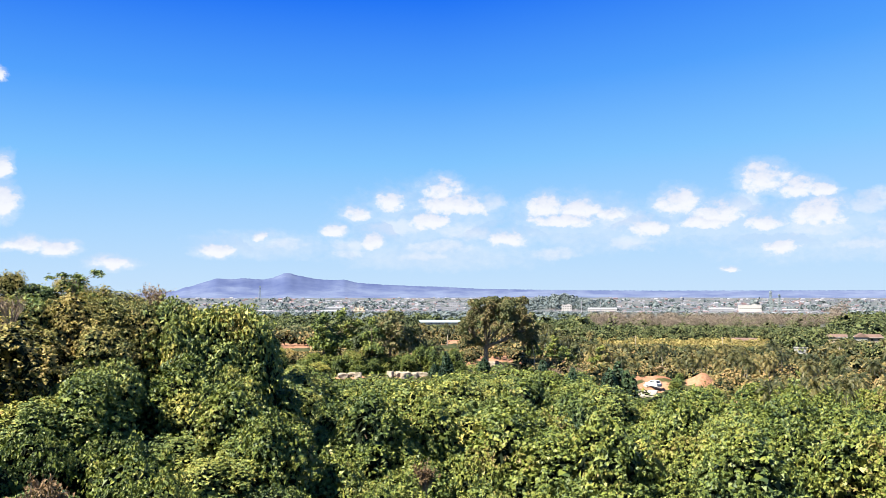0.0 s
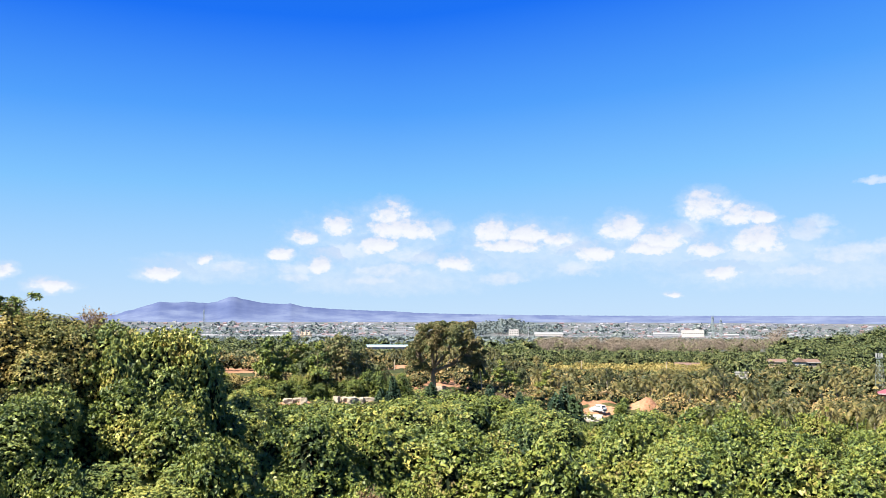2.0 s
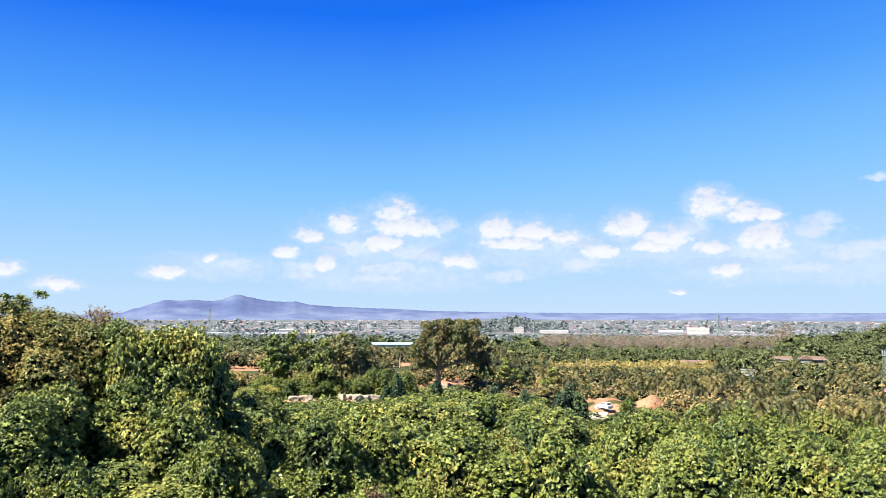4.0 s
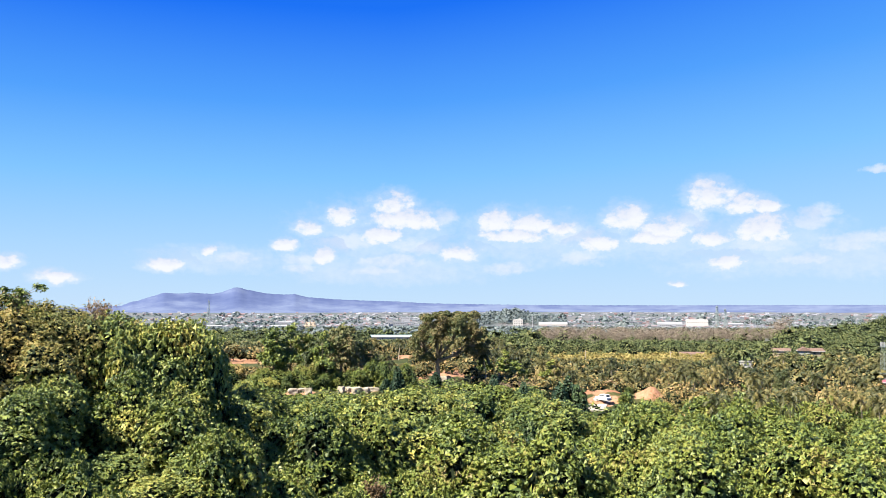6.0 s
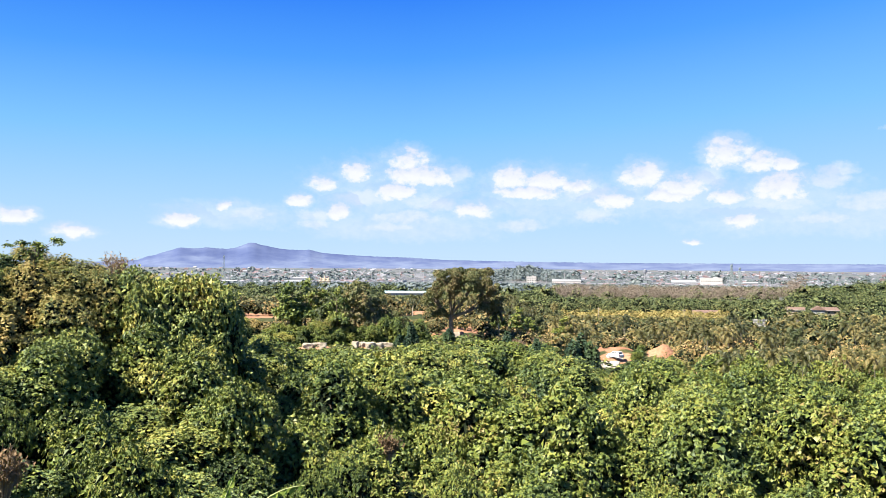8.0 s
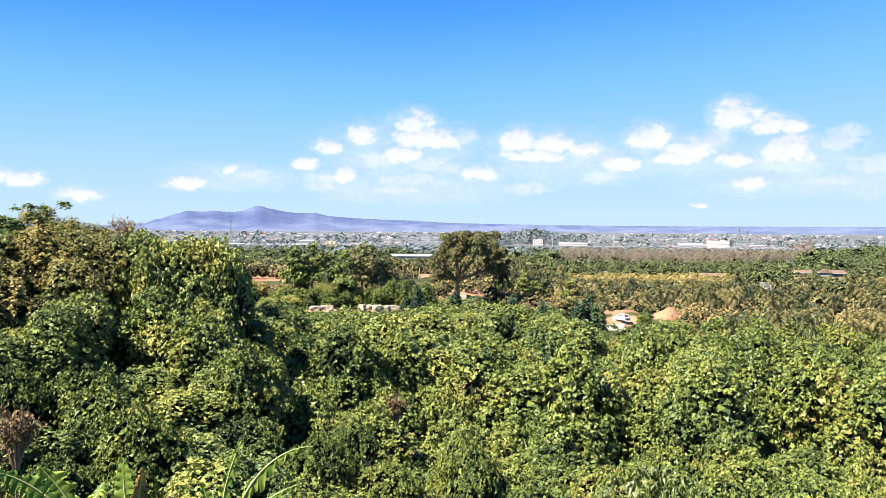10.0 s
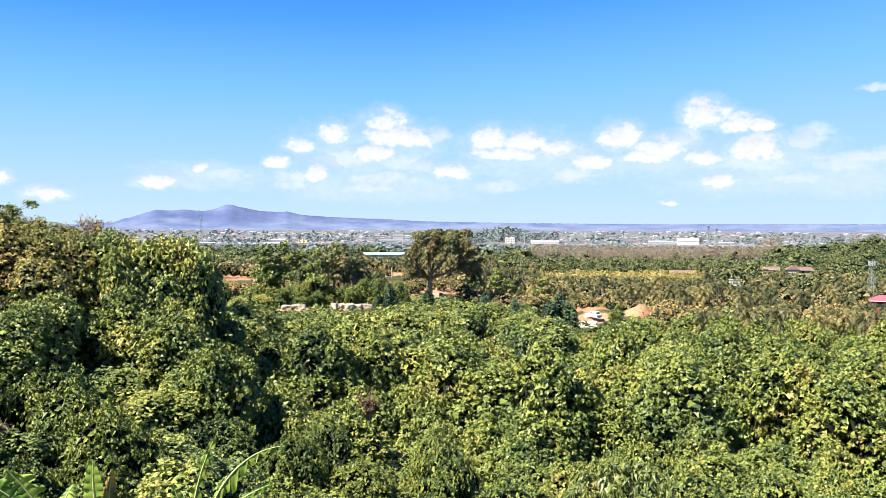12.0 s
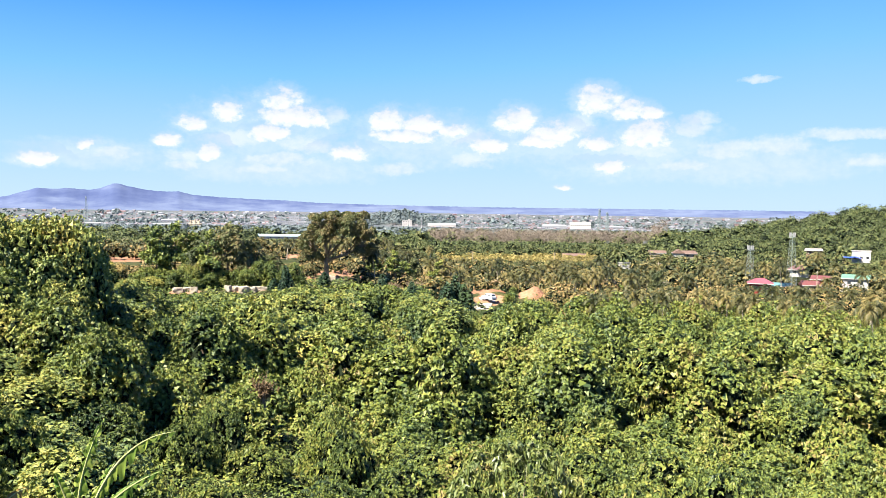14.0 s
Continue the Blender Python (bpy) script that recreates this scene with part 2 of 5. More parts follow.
# ---------------------------------------------------------------- the lie of the land
STEPS = (0, 8, 20, 32, 45, 75, 120, 155, 190, 250, 330, 500, 650, 1100, 2300, 3000, 3600, 4300, 4900)
RISE_W = (58.3, 54.8, 48.5, 43, 40, 38, 36, 36.5, 41.8, 41.8, 41.5, 34, 28, 20, 12, 13, 20, 38, 50)
RISE_E = (58.3, 54.8, 48.5, 43, 40, 38, 36, 35, 33.4, 31.6, 30.5, 27.8, 25, 20, 12, 13, 20, 38, 50)
# bare soil and dry grass: x, y, half length, half width, turn in degrees
BARE = [(53.0, 222, 4.2, 5, 0), (56, 237, 7, 8, 0), (67, 225.5, 4.5, 4.5, 0), (71, 211.5, 2.4, 4, -20), (64, 235, 7, 3.5, 0), (14, 258, 26, 20, 0), (-52, 322, 22, 26, 0), (0, 330, 26, 22, 0), (-20, 188, 3.6, 2, 0), (-7.5, 189, 4.8, 2, 0), (10, 228, 10, 4, 0), (33, 226, 6, 4, 0)]
DRY = [(140, 520, 60, 70, 0), (200, 580, 40, 40, 0), (75, 300, 30, 25, 0), (215, 600, 30, 25, 0)]


def smooth(v, a, b):
    f = np.clip((v - a) / (b - a), 0, 1)
    return f * f * (3 - 2 * f)


def mound(x, y, cx, cy, sx, sy, high):
    return high * np.exp(-((x - cx) / sx) ** 2 / 2 - ((y - cy) / sy) ** 2 / 2)


def height(x, y):
    x, y = np.asarray(x, float), np.asarray(y, float)
    d, az = np.hypot(x, y), np.degrees(np.arctan2(x, y))
    s = smooth(az, 3, 12)
    z = (1 - s) * np.interp(d, STEPS, RISE_W) + s * np.interp(d, STEPS, RISE_E)
    z = z + 48 * smooth(-y, 10, 110)                    # unseen slope added behind the viewpoint to block sky light from there
    z = z + mound(x, y, -46, 94, 22, 34, 20)           # wooded rise beside the gully
    z = z + mound(x, y, 640, 640, 135, 210, 50)         # green hill beyond the village
    z = z + mound(x, y, 323, 2479, 70, 120, 27)         # small dark hill in the plain
    z = z + mound(x, y, 57, 228, 15, 12, 5.0)           # levelled ground of the clearing
    z = z + mound(x, y, 66.5, 226.5, 1.9, 2.2, 2.3) + mound(x, y, 69.0, 225.5, 2.6, 2.0, 1.5) + mound(x, y, 56, 241, 6.5, 5, 2.0) + mound(x, y, 71, 212, 2, 4, 0.9)   # heaps of dug earth
    z = z + (0.45 * np.sin(x * 0.9 + 2 * np.sin(y * 0.37)) * np.sin(y * 0.8 + 1.0) + 0.2 * np.sin(x * 2.3 + 1.5 * np.sin(y * 1.9))) * (smooth(d, 195, 215) - smooth(d, 250, 270))
    z = z + 0.22 * np.sin(x * 1.7 + np.sin(y * 1.1)) * np.sin(y * 1.4) * (smooth(d, 150, 190) - smooth(d, 350, 420))
    z = z + mound(x, y, 190, 285, 26, 14, 2.4) + mound(x, y, 216, 340, 14, 14, 3.6)     # knolls of the village
    z = z + 0.7 * np.sin(x / 17.0 + 1.3) * np.sin(y / 23.0) * smooth(d, 30, 90)
    return z


def inside(x, y, patches):
    """0 to 1: how far a place lies inside any of the patches."""
    best = np.zeros_like(np.asarray(x, float))
    for cx, cy, a, b, turn in patches:
        c, s = math.cos(radians(turn)), math.sin(radians(turn))
        u, v = ((x - cx) * c + (y - cy) * s) / a, (-(x - cx) * s + (y - cy) * c) / b
        best = np.maximum(best, np.clip(1.5 - np.sqrt(u * u + v * v), 0, 1))
    return best


def mesh_object(name, verts, faces, mat, smooth_faces=False):
    """An object from arrays of corners and of faces that all have as many corners."""
    verts, faces = np.asarray(verts, np.float32), np.asarray(faces, np.int32)
    me = bpy.data.meshes.new(name)
    k = faces.shape[1]
    me.vertices.add(len(verts)), me.loops.add(faces.size), me.polygons.add(len(faces))
    me.vertices.foreach_set("co", verts.ravel())
    me.loops.foreach_set("vertex_index", faces.ravel())
    me.polygons.foreach_set("loop_start", np.arange(len(faces), dtype=np.int32) * k)
    me.polygons.foreach_set("use_smooth", np.full(len(faces), smooth_faces))
    me.update(calc_edges=True)
    me.materials.append(mat)
    return new(name, me)


def build_ground():
    az = np.radians(np.concatenate([np.linspace(-180, -40, 36)[:-1], np.linspace(-40, 50, 301)[:-1], np.linspace(50, 180, 34)]))
    d = np.concatenate([[0.001], np.geomspace(2, 150, 48)[:-1], np.linspace(150, 300, 90)[:-1], np.linspace(300, 420, 34)[:-1], np.geomspace(420, 4900, 90)])
    dd, aa = np.meshgrid(d, az)
    x, y = dd * np.sin(aa), dd * np.cos(aa)
    z = height(x, y)
    rows, cols = x.shape
    i = np.arange(rows * cols).reshape(rows, cols)
    faces = np.stack([i[:-1, :-1], i[:-1, 1:], i[1:, 1:], i[1:, :-1]], -1).reshape(-1, 4)
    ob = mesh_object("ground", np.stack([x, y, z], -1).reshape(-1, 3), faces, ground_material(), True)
    for name, patches in (("bare_soil", BARE), ("dry_grass", DRY)):
        ob.data.attributes.new(name, "FLOAT", "POINT").data.foreach_set("value", inside(x.ravel(), y.ravel(), patches).astype(np.float32))
    return tagged(ob, "hilly green land falling away to a wide plain with bare orange soil", "ground", kind="structure")


ground = build_ground()


def build_mountains():
    """A far ridge with one blunt peak that runs out into a long level plateau."""
    m, n, b = material("mountain_painted_haze", 1.0, 0.0)
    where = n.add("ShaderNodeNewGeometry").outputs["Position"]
    # blue distance haze painted into the colour, paler towards the foot
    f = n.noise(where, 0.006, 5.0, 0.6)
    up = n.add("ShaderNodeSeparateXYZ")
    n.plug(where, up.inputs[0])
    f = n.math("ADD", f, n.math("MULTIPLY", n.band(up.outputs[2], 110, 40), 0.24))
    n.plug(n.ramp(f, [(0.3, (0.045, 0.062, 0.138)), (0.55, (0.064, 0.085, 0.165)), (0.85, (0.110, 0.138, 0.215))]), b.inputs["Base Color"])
    crest_az = (-60, -30, -18.5, -17.0, -16.5, -16.1, -15.1, -14.5, -13.6, -12.9, -11.7, -11.0, -10.6, -10.3, -9.95, -9.6, -9.1, -8.2, -7.1, -6.5, -5.6, -3.8, -1.6, -0.1, 2.1, 4.7, 8.4, 13.8, 20.7, 29, 60)
    crest_el = (-0.3, 0.0, 0.0, 0.13, 0.34, 0.42, 0.75, 0.93, 0.87, 0.95, 0.86, 0.98, 1.16, 1.28, 1.28, 1.17, 1.07, 0.90, 0.84, 0.88, 0.67, 0.54, 0.45, 0.42, 0.29, 0.24, 0.19, 0.16, 0.17, 0.18, 0.15)
    az = np.linspace(-60, 60, 900)
    el = np.interp(az, crest_az, crest_el) + 0.012 * np.sin(az * 9.1) * np.sin(az * 2.3 + 1) + 0.008 * np.sin(az * 23.0)
    top = 60 + 4700 * np.tan(np.radians(el))
    v = np.linspace(0, 1, 24)
    aa, vv = np.meshgrid(np.radians(az), v, indexing="ij")
    gully = 0.5 + 0.3 * np.sin(np.degrees(aa) * 3.1 + 3.0 * np.sin(vv * 3 + np.degrees(aa) * 0.6)) * np.sin(np.degrees(aa) * 1.7)
    d = 4700 - (1 - vv) * 650 + 6 * gully * vv * (1 - vv) * 4
    foot = height(4050 * np.sin(aa), 4050 * np.cos(aa)) - 6
    z = foot + (top[:, None] - foot) * (vv ** 1.6) + 1.5 * (gully - 0.5) * vv * (1 - vv) * 4
    d, z = np.concatenate([d, d[:, -1:] + 170], 1), np.concatenate([z, z[:, -1:] - 90], 1)
    aa = np.concatenate([aa, aa[:, -1:]], 1)
    rows, cols = d.shape
    i = np.arange(rows * cols).reshape(rows, cols)
    faces = np.stack([i[:-1, :-1], i[:-1, 1:], i[1:, 1:], i[1:, :-1]], -1).reshape(-1, 4)
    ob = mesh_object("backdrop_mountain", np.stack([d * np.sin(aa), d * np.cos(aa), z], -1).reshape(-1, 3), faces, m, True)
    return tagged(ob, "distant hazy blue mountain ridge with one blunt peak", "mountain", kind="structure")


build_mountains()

# ---------------------------------------------------------------- plants
rng = np.random.default_rng(7)


def unit(v):
    return v / np.maximum(np.linalg.norm(v, axis=-1, keepdims=True), 1e-9)


def leaves(points, out, length, width, lift=0.5, loose=0.8, droop=0.35, small=False):
    """One folded four-cornered leaf at each point, its face turned outwards and up. Returns corners and faces."""
    k = len(points)
    normal = unit(out * (1 - lift) + np.array([0, 0, lift]) + rng.normal(0, loose, (k, 3)))
    along = rng.normal(0, 1, (k, 3)) + out * 0.6 - np.array([0, 0, droop])
    along = unit(along - normal * (along * normal).sum(-1, keepdims=True))
    side = np.cross(normal, along)
    size = rng.uniform(0.7, 1.3, (k, 1))
    a, w = along * length * size, side * width * size * 0.5
    if small:                                   # a plain three-cornered leaf for far crowns
        verts = np.stack([points - a * 0.45 - w, points - a * 0.25 + w, points + a * 0.6], 1).reshape(-1, 3)
        return verts, np.arange(k * 3).reshape(k, 3)
    base = points - a * 0.5
    mid = base + a * 0.45
    up = normal * width * 0.22 * size
    tip = base + a - np.array([0, 0, 0.3]) * droop * length
    verts = np.stack([base, mid + w + up, tip, mid - w + up], 1).reshape(-1, 3)
    return verts, np.arange(k * 4).reshape(k, 4)


def lobes_surface(lobes, k, inner=1.0):
    """k places on the outside of a heap of balls (x, y, z, r), and their outward ways."""
    lobes = np.asarray(lobes, float)
    share = lobes[:, 3] ** 2 / (lobes[:, 3] ** 2).sum()
    got_p, got_o, have = [], [], 0
    while have < k:
        pick = rng.choice(len(lobes), k, p=share)
        way = unit(rng.normal(0, 1, (k, 3)))
        p = lobes[pick, :3] + way * lobes[pick, 3:] * inner * rng.uniform(0.86, 1.04, (k, 1))
        deep = (np.linalg.norm(p[:, None] - lobes[None, :, :3], axis=-1) < lobes[None, :, 3] * 0.84 * inner).sum(1) > 0
        ok = ~deep & (way[:, 2] > -0.35) & (p[:, 2] > lobes[:, 2].min() - lobes[:, 3].max() * 0.55)
        got_p.append(p[ok]), got_o.append(way[ok])
        have += ok.sum()
    return np.concatenate(got_p)[:k], np.concatenate(got_o)[:k]


def crown_mesh(name, radius, low, high, lobe_count, k, length, width, mat, spread=1.0, small=False):
    """A crown of leaf-covered lobes between two heights, with big inner leaves behind the outer ones."""
    lobes = [(0, 0, low + (high - low) * 0.42, radius * 0.45)]
    swell = rng.uniform(0.65, 1.1, 5)
    for j in range(lobe_count):
        a = 2.399 * j + rng.uniform(-0.4, 0.4)
        r = radius * math.sqrt((j + 0.6) / lobe_count) * 0.9 * spread * swell[j % 5]
        size = radius * rng.uniform(0.10, 0.30)
        top = low + (high - low) * (1 - 0.85 * (r / radius) ** 2) * rng.uniform(0.66, 1.0)
        lobes.append((r * math.cos(a), r * math.sin(a), top - size, size))
    per = 11
    p, o = lobes_surface(lobes, k // per)
    v1, f1 = sprays(p, o, per, length * 1.35, length, width, small)
    p, o = lobes_surface(lobes, k // 14, 0.62)
    v2, f2 = leaves(p, o, length * 1.7, width * 1.7, loose=0.4, small=small)
    return np.concatenate([v1, v2]), np.concatenate([f1, f2 + len(v1)])


def sprays(points, out, per, reach, length, width, small=False, droop=0.45, tidy=1.1):
    """Leaves in domed sprays round each point, so that a crown is made of many small tufts."""
    k = len(points)
    axis = unit(out * 0.62 + np.array([0, 0, 0.38]))
    way = unit(rng.normal(0, 1, (k, per, 3)) + axis[:, None] * tidy)
    size = rng.uniform(0.6, 1.25, (k, 1, 1))
    p = points[:, None] + way * reach * size * np.array([1.0, 1.0, 0.75]) * rng.uniform(0.7, 1.05, (k, per, 1))
    return leaves(p.reshape(-1, 3), way.reshape(-1, 3), length, width, 0.30, 0.5, droop, small)


def tube(points, radii, sides=6):
    """Corners and faces of a bent, tapering stem."""
    points = [Vector(p) for p in points]
    verts, faces = [], []
    for j, (p, r) in enumerate(zip(points, radii)):
        way = (points[min(j + 1, len(points) - 1)] - points[max(j - 1, 0)]).normalized()
        a = way.orthogonal().normalized()
        b = way.cross(a)
        for s in range(sides):
            t = 2 * math.pi * s / sides
            verts.append(p + (a * math.cos(t) + b * math.sin(t)) * r)
    for j in range(len(points) - 1):
        for s in range(sides):
            q = j * sides
            faces.append((q + s, q + (s + 1) % sides, q + sides + (s + 1) % sides, q + sides + s))
    return np.array(verts), np.array(faces)


def joined(pieces):
    verts, faces, at = [], [], 0
    for v, f in pieces:
        verts.append(v), faces.append(f + at)
        at += len(v)
    return np.concatenate(verts), np.concatenate(faces)


def part(name, made, mat, parent, label="", soft=False):
    ob = mesh_object(name, *made, mat, soft)
    ob.parent = parent
    return tagged(ob, label) if label else ob


def stem(high, radius, limbs, reach):
    """A tapered trunk that forks into limbs."""
    bend = rng.uniform(-0.25, 0.25, 2)
    trunk = [(bend[0] * t * t, bend[1] * t * t, high * t) for t in (0, 0.3, 0.6, 0.85, 1.0)]
    made = [tube(trunk, [radius * f for f in (1.35, 1.0, 0.8, 0.6, 0.35)], 7)]
    for j in range(limbs):
        a, t = 2 * math.pi * j / limbs + rng.uniform(-0.4, 0.4), rng.uniform(0.4, 0.8)
        s = Vector((bend[0] * t * t, bend[1] * t * t, high * t))
        e = Vector((reach * math.cos(a), reach * math.sin(a), high * rng.uniform(1.0, 1.25)))
        made.append(tube([s, s.lerp(e, 0.4) + Vector((0, 0, -0.2)), s.lerp(e, 0.75), e], [radius * f for f in (0.5, 0.36, 0.24, 0.1)], 5))
    return joined(made)


def draped_mesh(radius, high, columns, k, length, width, small=False, slim=1.0):
    """A cluster of leafy columns, as where creepers have smothered a tree down to the ground."""
    cols = [(0.0, 0.0, radius * 0.6 * slim, high)]
    for j in range(columns):
        a, r = 2.399 * j + rng.uniform(-0.5, 0.5), radius * rng.uniform(0.35, 0.8)
        cols.append((r * math.cos(a), r * math.sin(a), radius * rng.uniform(0.22, 0.46) * slim, high * rng.uniform(0.45, 0.93)))
    cols = np.array(cols)
    wave = rng.uniform(0, 6.28, (len(cols), 4))
    share = cols[:, 2] * cols[:, 3] / (cols[:, 2] * cols[:, 3]).sum()

    def around(count, depth):
        got_p, got_o, have = [], [], 0
        while have < count:
            c = rng.choice(len(cols), count, p=share)
            turn = rng.uniform(0, 2 * np.pi, count)
            string = np.round(turn * 2.4) / 2.4 + rng.normal(0, 0.07, count)
            turn = np.where(rng.uniform(0, 1, count) < 0.5, string, turn)
            s = rng.uniform(0, 1, count) ** 0.75
            r = cols[c, 2] * np.sqrt(1 - s ** 2.6) * (1 + 0.16 * np.sin(3 * turn + wave[c, 0] + 5 * s) + 0.15 * np.sin(5 * turn + wave[c, 1]) * np.sin(8 * s + wave[c, 2])) * depth
            z = cols[c, 3] * s * (1 + 0.05 * np.sin(4 * turn + wave[c, 3])) * (1 - 0.12 * (1 - depth))
            p = np.stack([cols[c, 0] + r * np.cos(turn), cols[c, 1] + r * np.sin(turn), z], -1)
            o = unit(np.stack([np.cos(turn), np.sin(turn), 0.15 + 1.5 * s ** 3], -1))
            hid = np.zeros(count, bool)
            for x, y, wide, tall in cols:
                hid |= np.hypot(p[:, 0] - x, p[:, 1] - y) < wide * 0.8 * depth * np.sqrt(np.clip(1 - (z / tall) ** 2.6, 0, 1))
            got_p.append(p[~hid]), got_o.append(o[~hid])
            have += (~hid).sum()
        return np.concatenate(got_p)[:count], np.concatenate(got_o)[:count]

    per = 6
    p, o = around(k // per, 1.0)
    v1, f1 = sprays(p, o, per, length * 1.15, length, width, small, 0.8, 1.7)
    p, o = around(k // 7, 0.74)
    return (v1, f1), leaves(p, o, length * 2.3, width * 2.3, 0.1, 0.25, 1.0, small=True)


def draped_model(name, label, radius, high, columns, k, length, width, mat, trunk=0.2, group="", small=False, slim=1.0):
    tree = tagged(new(name), label, "tree", group)
    part("trunk", stem(high * 0.6, trunk, 4, radius * 0.35), BARK, tree)
    crown, inner = draped_mesh(radius, high, columns, k, length, width, small, slim)
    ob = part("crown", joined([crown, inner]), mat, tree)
    # inner leaves in near-black, painting the shade between the hanging vines
    ob.data.materials.append(GAP_SHADE)
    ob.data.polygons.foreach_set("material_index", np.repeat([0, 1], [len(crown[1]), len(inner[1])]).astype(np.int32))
    return tree


def tree_model(name, label, radius, high, lobes, k, length, width, mat, bark=None, low=0.28, trunk=0.16, category="tree", group="", small=False):
    tree = tagged(new(name), label, category, group)
    part("trunk", stem(high * 0.62, trunk, 5, radius * 0.6), bark or BARK, tree)
    part("crown", crown_mesh(name, radius, high * low, high, lobes, k, length, width, mat, small=small), mat, tree)
    return tree


def dome_mesh(radius, high, sides, bumps, k, length, width, small, per=7):
    """A heap of leafy domes, bumpy with small lobes, that reaches down to the ground: outer sprays and inner leaves for
    painted shade.
    """
    domes = [(0.0, 0.0, radius * 0.72, high)]
    for j in range(sides):
        a, r = 2.399 * j + rng.uniform(-0.6, 0.6), radius * rng.uniform(0.45, 0.75)
        domes.append((r * math.cos(a), r * math.sin(a), radius * rng.uniform(0.34, 0.52), high * rng.uniform(0.5, 0.9)))
    domes = np.array(domes)
    deep = np.minimum(domes[:, 3] * 0.6, domes[:, 2] * 1.15)          # height of each rounded top
    share = domes[:, 2] * (domes[:, 2] + domes[:, 3]) / (domes[:, 2] * (domes[:, 2] + domes[:, 3])).sum()

    wave = rng.uniform(0, 6.28, (len(domes), 3))

    def shell(count, depth):
        c = rng.choice(len(domes), count, p=share)
        turn, s = rng.uniform(0, 2 * np.pi, count), rng.uniform(0, 1, count)
        up = np.where(s < 0.62, rng.uniform(0, 1, count) ** 0.8, 0)
        out = np.sqrt(1 - up ** 2)
        low = np.where(s < 0.62, 0, rng.uniform(0, 1, count) ** 1.4) * (domes[c, 3] - deep[c])
        wide = domes[c, 2] * depth * out * (1 - 0.12 * low / domes[c, 3])
        wide = wide * (1 + 0.2 * np.sin(2 * turn + wave[c, 0]) + 0.16 * np.sin(5 * turn + wave[c, 1] + 3 * up))
        p = np.stack([domes[c, 0] + wide * np.cos(turn), domes[c, 1] + wide * np.sin(turn), (domes[c, 3] - deep[c] * (1 - up * depth) - low) * (1 + 0.07 * np.sin(3 * turn + wave[c, 2]))], -1)
        return p, unit(np.stack([out * np.cos(turn), out * np.sin(turn), up + 0.1], -1))

    p, o = shell(bumps, 0.9)
    size = radius * rng.uniform(0.08, 0.25, (bumps, 1))
    p = p - np.array([0, 0, 1]) * size * 0.7
    lobes = np.concatenate([p, size], 1)
    p, o = shell(bumps // 4, 1.0)                       # shoots that stand out of the crown
    size = radius * rng.uniform(0.05, 0.10, (len(p), 1))
    lobes = np.concatenate([lobes, np.concatenate([p + o * size * rng.uniform(0.2, 2.2, size.shape), size], 1)])
    p, o = lobes_surface(lobes, int(k * 0.78) // per)
    fill, way = shell(int(k * 0.22) // per, 0.88)
    outer = sprays(np.concatenate([p, fill]), np.concatenate([o, way]), per, length * 0.95, length, width, small, 0.5, 1.5)
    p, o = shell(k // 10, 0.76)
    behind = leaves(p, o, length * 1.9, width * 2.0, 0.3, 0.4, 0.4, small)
    # innermost leaves, coloured near-black to stand for shade in the crown
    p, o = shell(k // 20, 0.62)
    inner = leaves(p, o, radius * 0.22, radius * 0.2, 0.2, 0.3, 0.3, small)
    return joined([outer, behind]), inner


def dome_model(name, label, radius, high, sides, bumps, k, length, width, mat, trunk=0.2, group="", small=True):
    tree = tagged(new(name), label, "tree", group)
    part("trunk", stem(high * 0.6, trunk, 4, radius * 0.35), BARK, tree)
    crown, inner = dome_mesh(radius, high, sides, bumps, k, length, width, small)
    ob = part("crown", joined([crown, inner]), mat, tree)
    # the inner leaves take the painted shade colour
    ob.data.materials.append(GAP_SHADE)
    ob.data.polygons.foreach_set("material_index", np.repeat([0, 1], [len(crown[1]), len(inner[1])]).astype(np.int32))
    return tree


VINE = "broadleaf tree smothered in bright green creeping vines"
DEEP = "dense broadleaf tree with deep green glossy leaves"
GOLD = "broadleaf tree with dry golden and olive leaves on the rise"
IN_GULLY, ON_RISE = "trees in the gully", "trees on the rise"
models = {
    "near": [dome_model("vine_covered_tree", VINE, 4.4, 5.5, 3 + j, 130, 9000, 0.25, 0.17, LEAF, group=IN_GULLY, small=False) for j in range(3)],
    "mid": [dome_model("vine_covered_tree", VINE, 4.4, 9, 3 + j, 110, 11000, 0.33, 0.24, LEAF, group=IN_GULLY) for j in range(3)],
    "low": [dome_model("vine_covered_tree", VINE, 4.0, 5.5, 3 + j, 90, 6500, 0.34, 0.25, LEAF, group=IN_GULLY) for j in range(3)],
    "far": [dome_model("vine_covered_tree", VINE, 4.4, 9, 2 + j, 90, 6500, 0.42, 0.31, LEAF, group=IN_GULLY) for j in range(3)],
    "deep": [dome_model("dense_broadleaf_tree", DEEP, 4.6, 10, 4 + j, 120, 12000, 0.33, 0.23, LEAF_DEEP, group=IN_GULLY) for j in range(3)],
    "hill": [dome_model("hillside_tree", GOLD, 4.8, 13, 5 + j, 120, 13000, 0.28, 0.18, LEAF_HILL, group=ON_RISE) for j in range(3)],
}
TALL = {"near": 5.5, "low": 5.5, "mid": 9.0, "far": 9.0, "deep": 10.0, "hill": 13.0}
used = set()

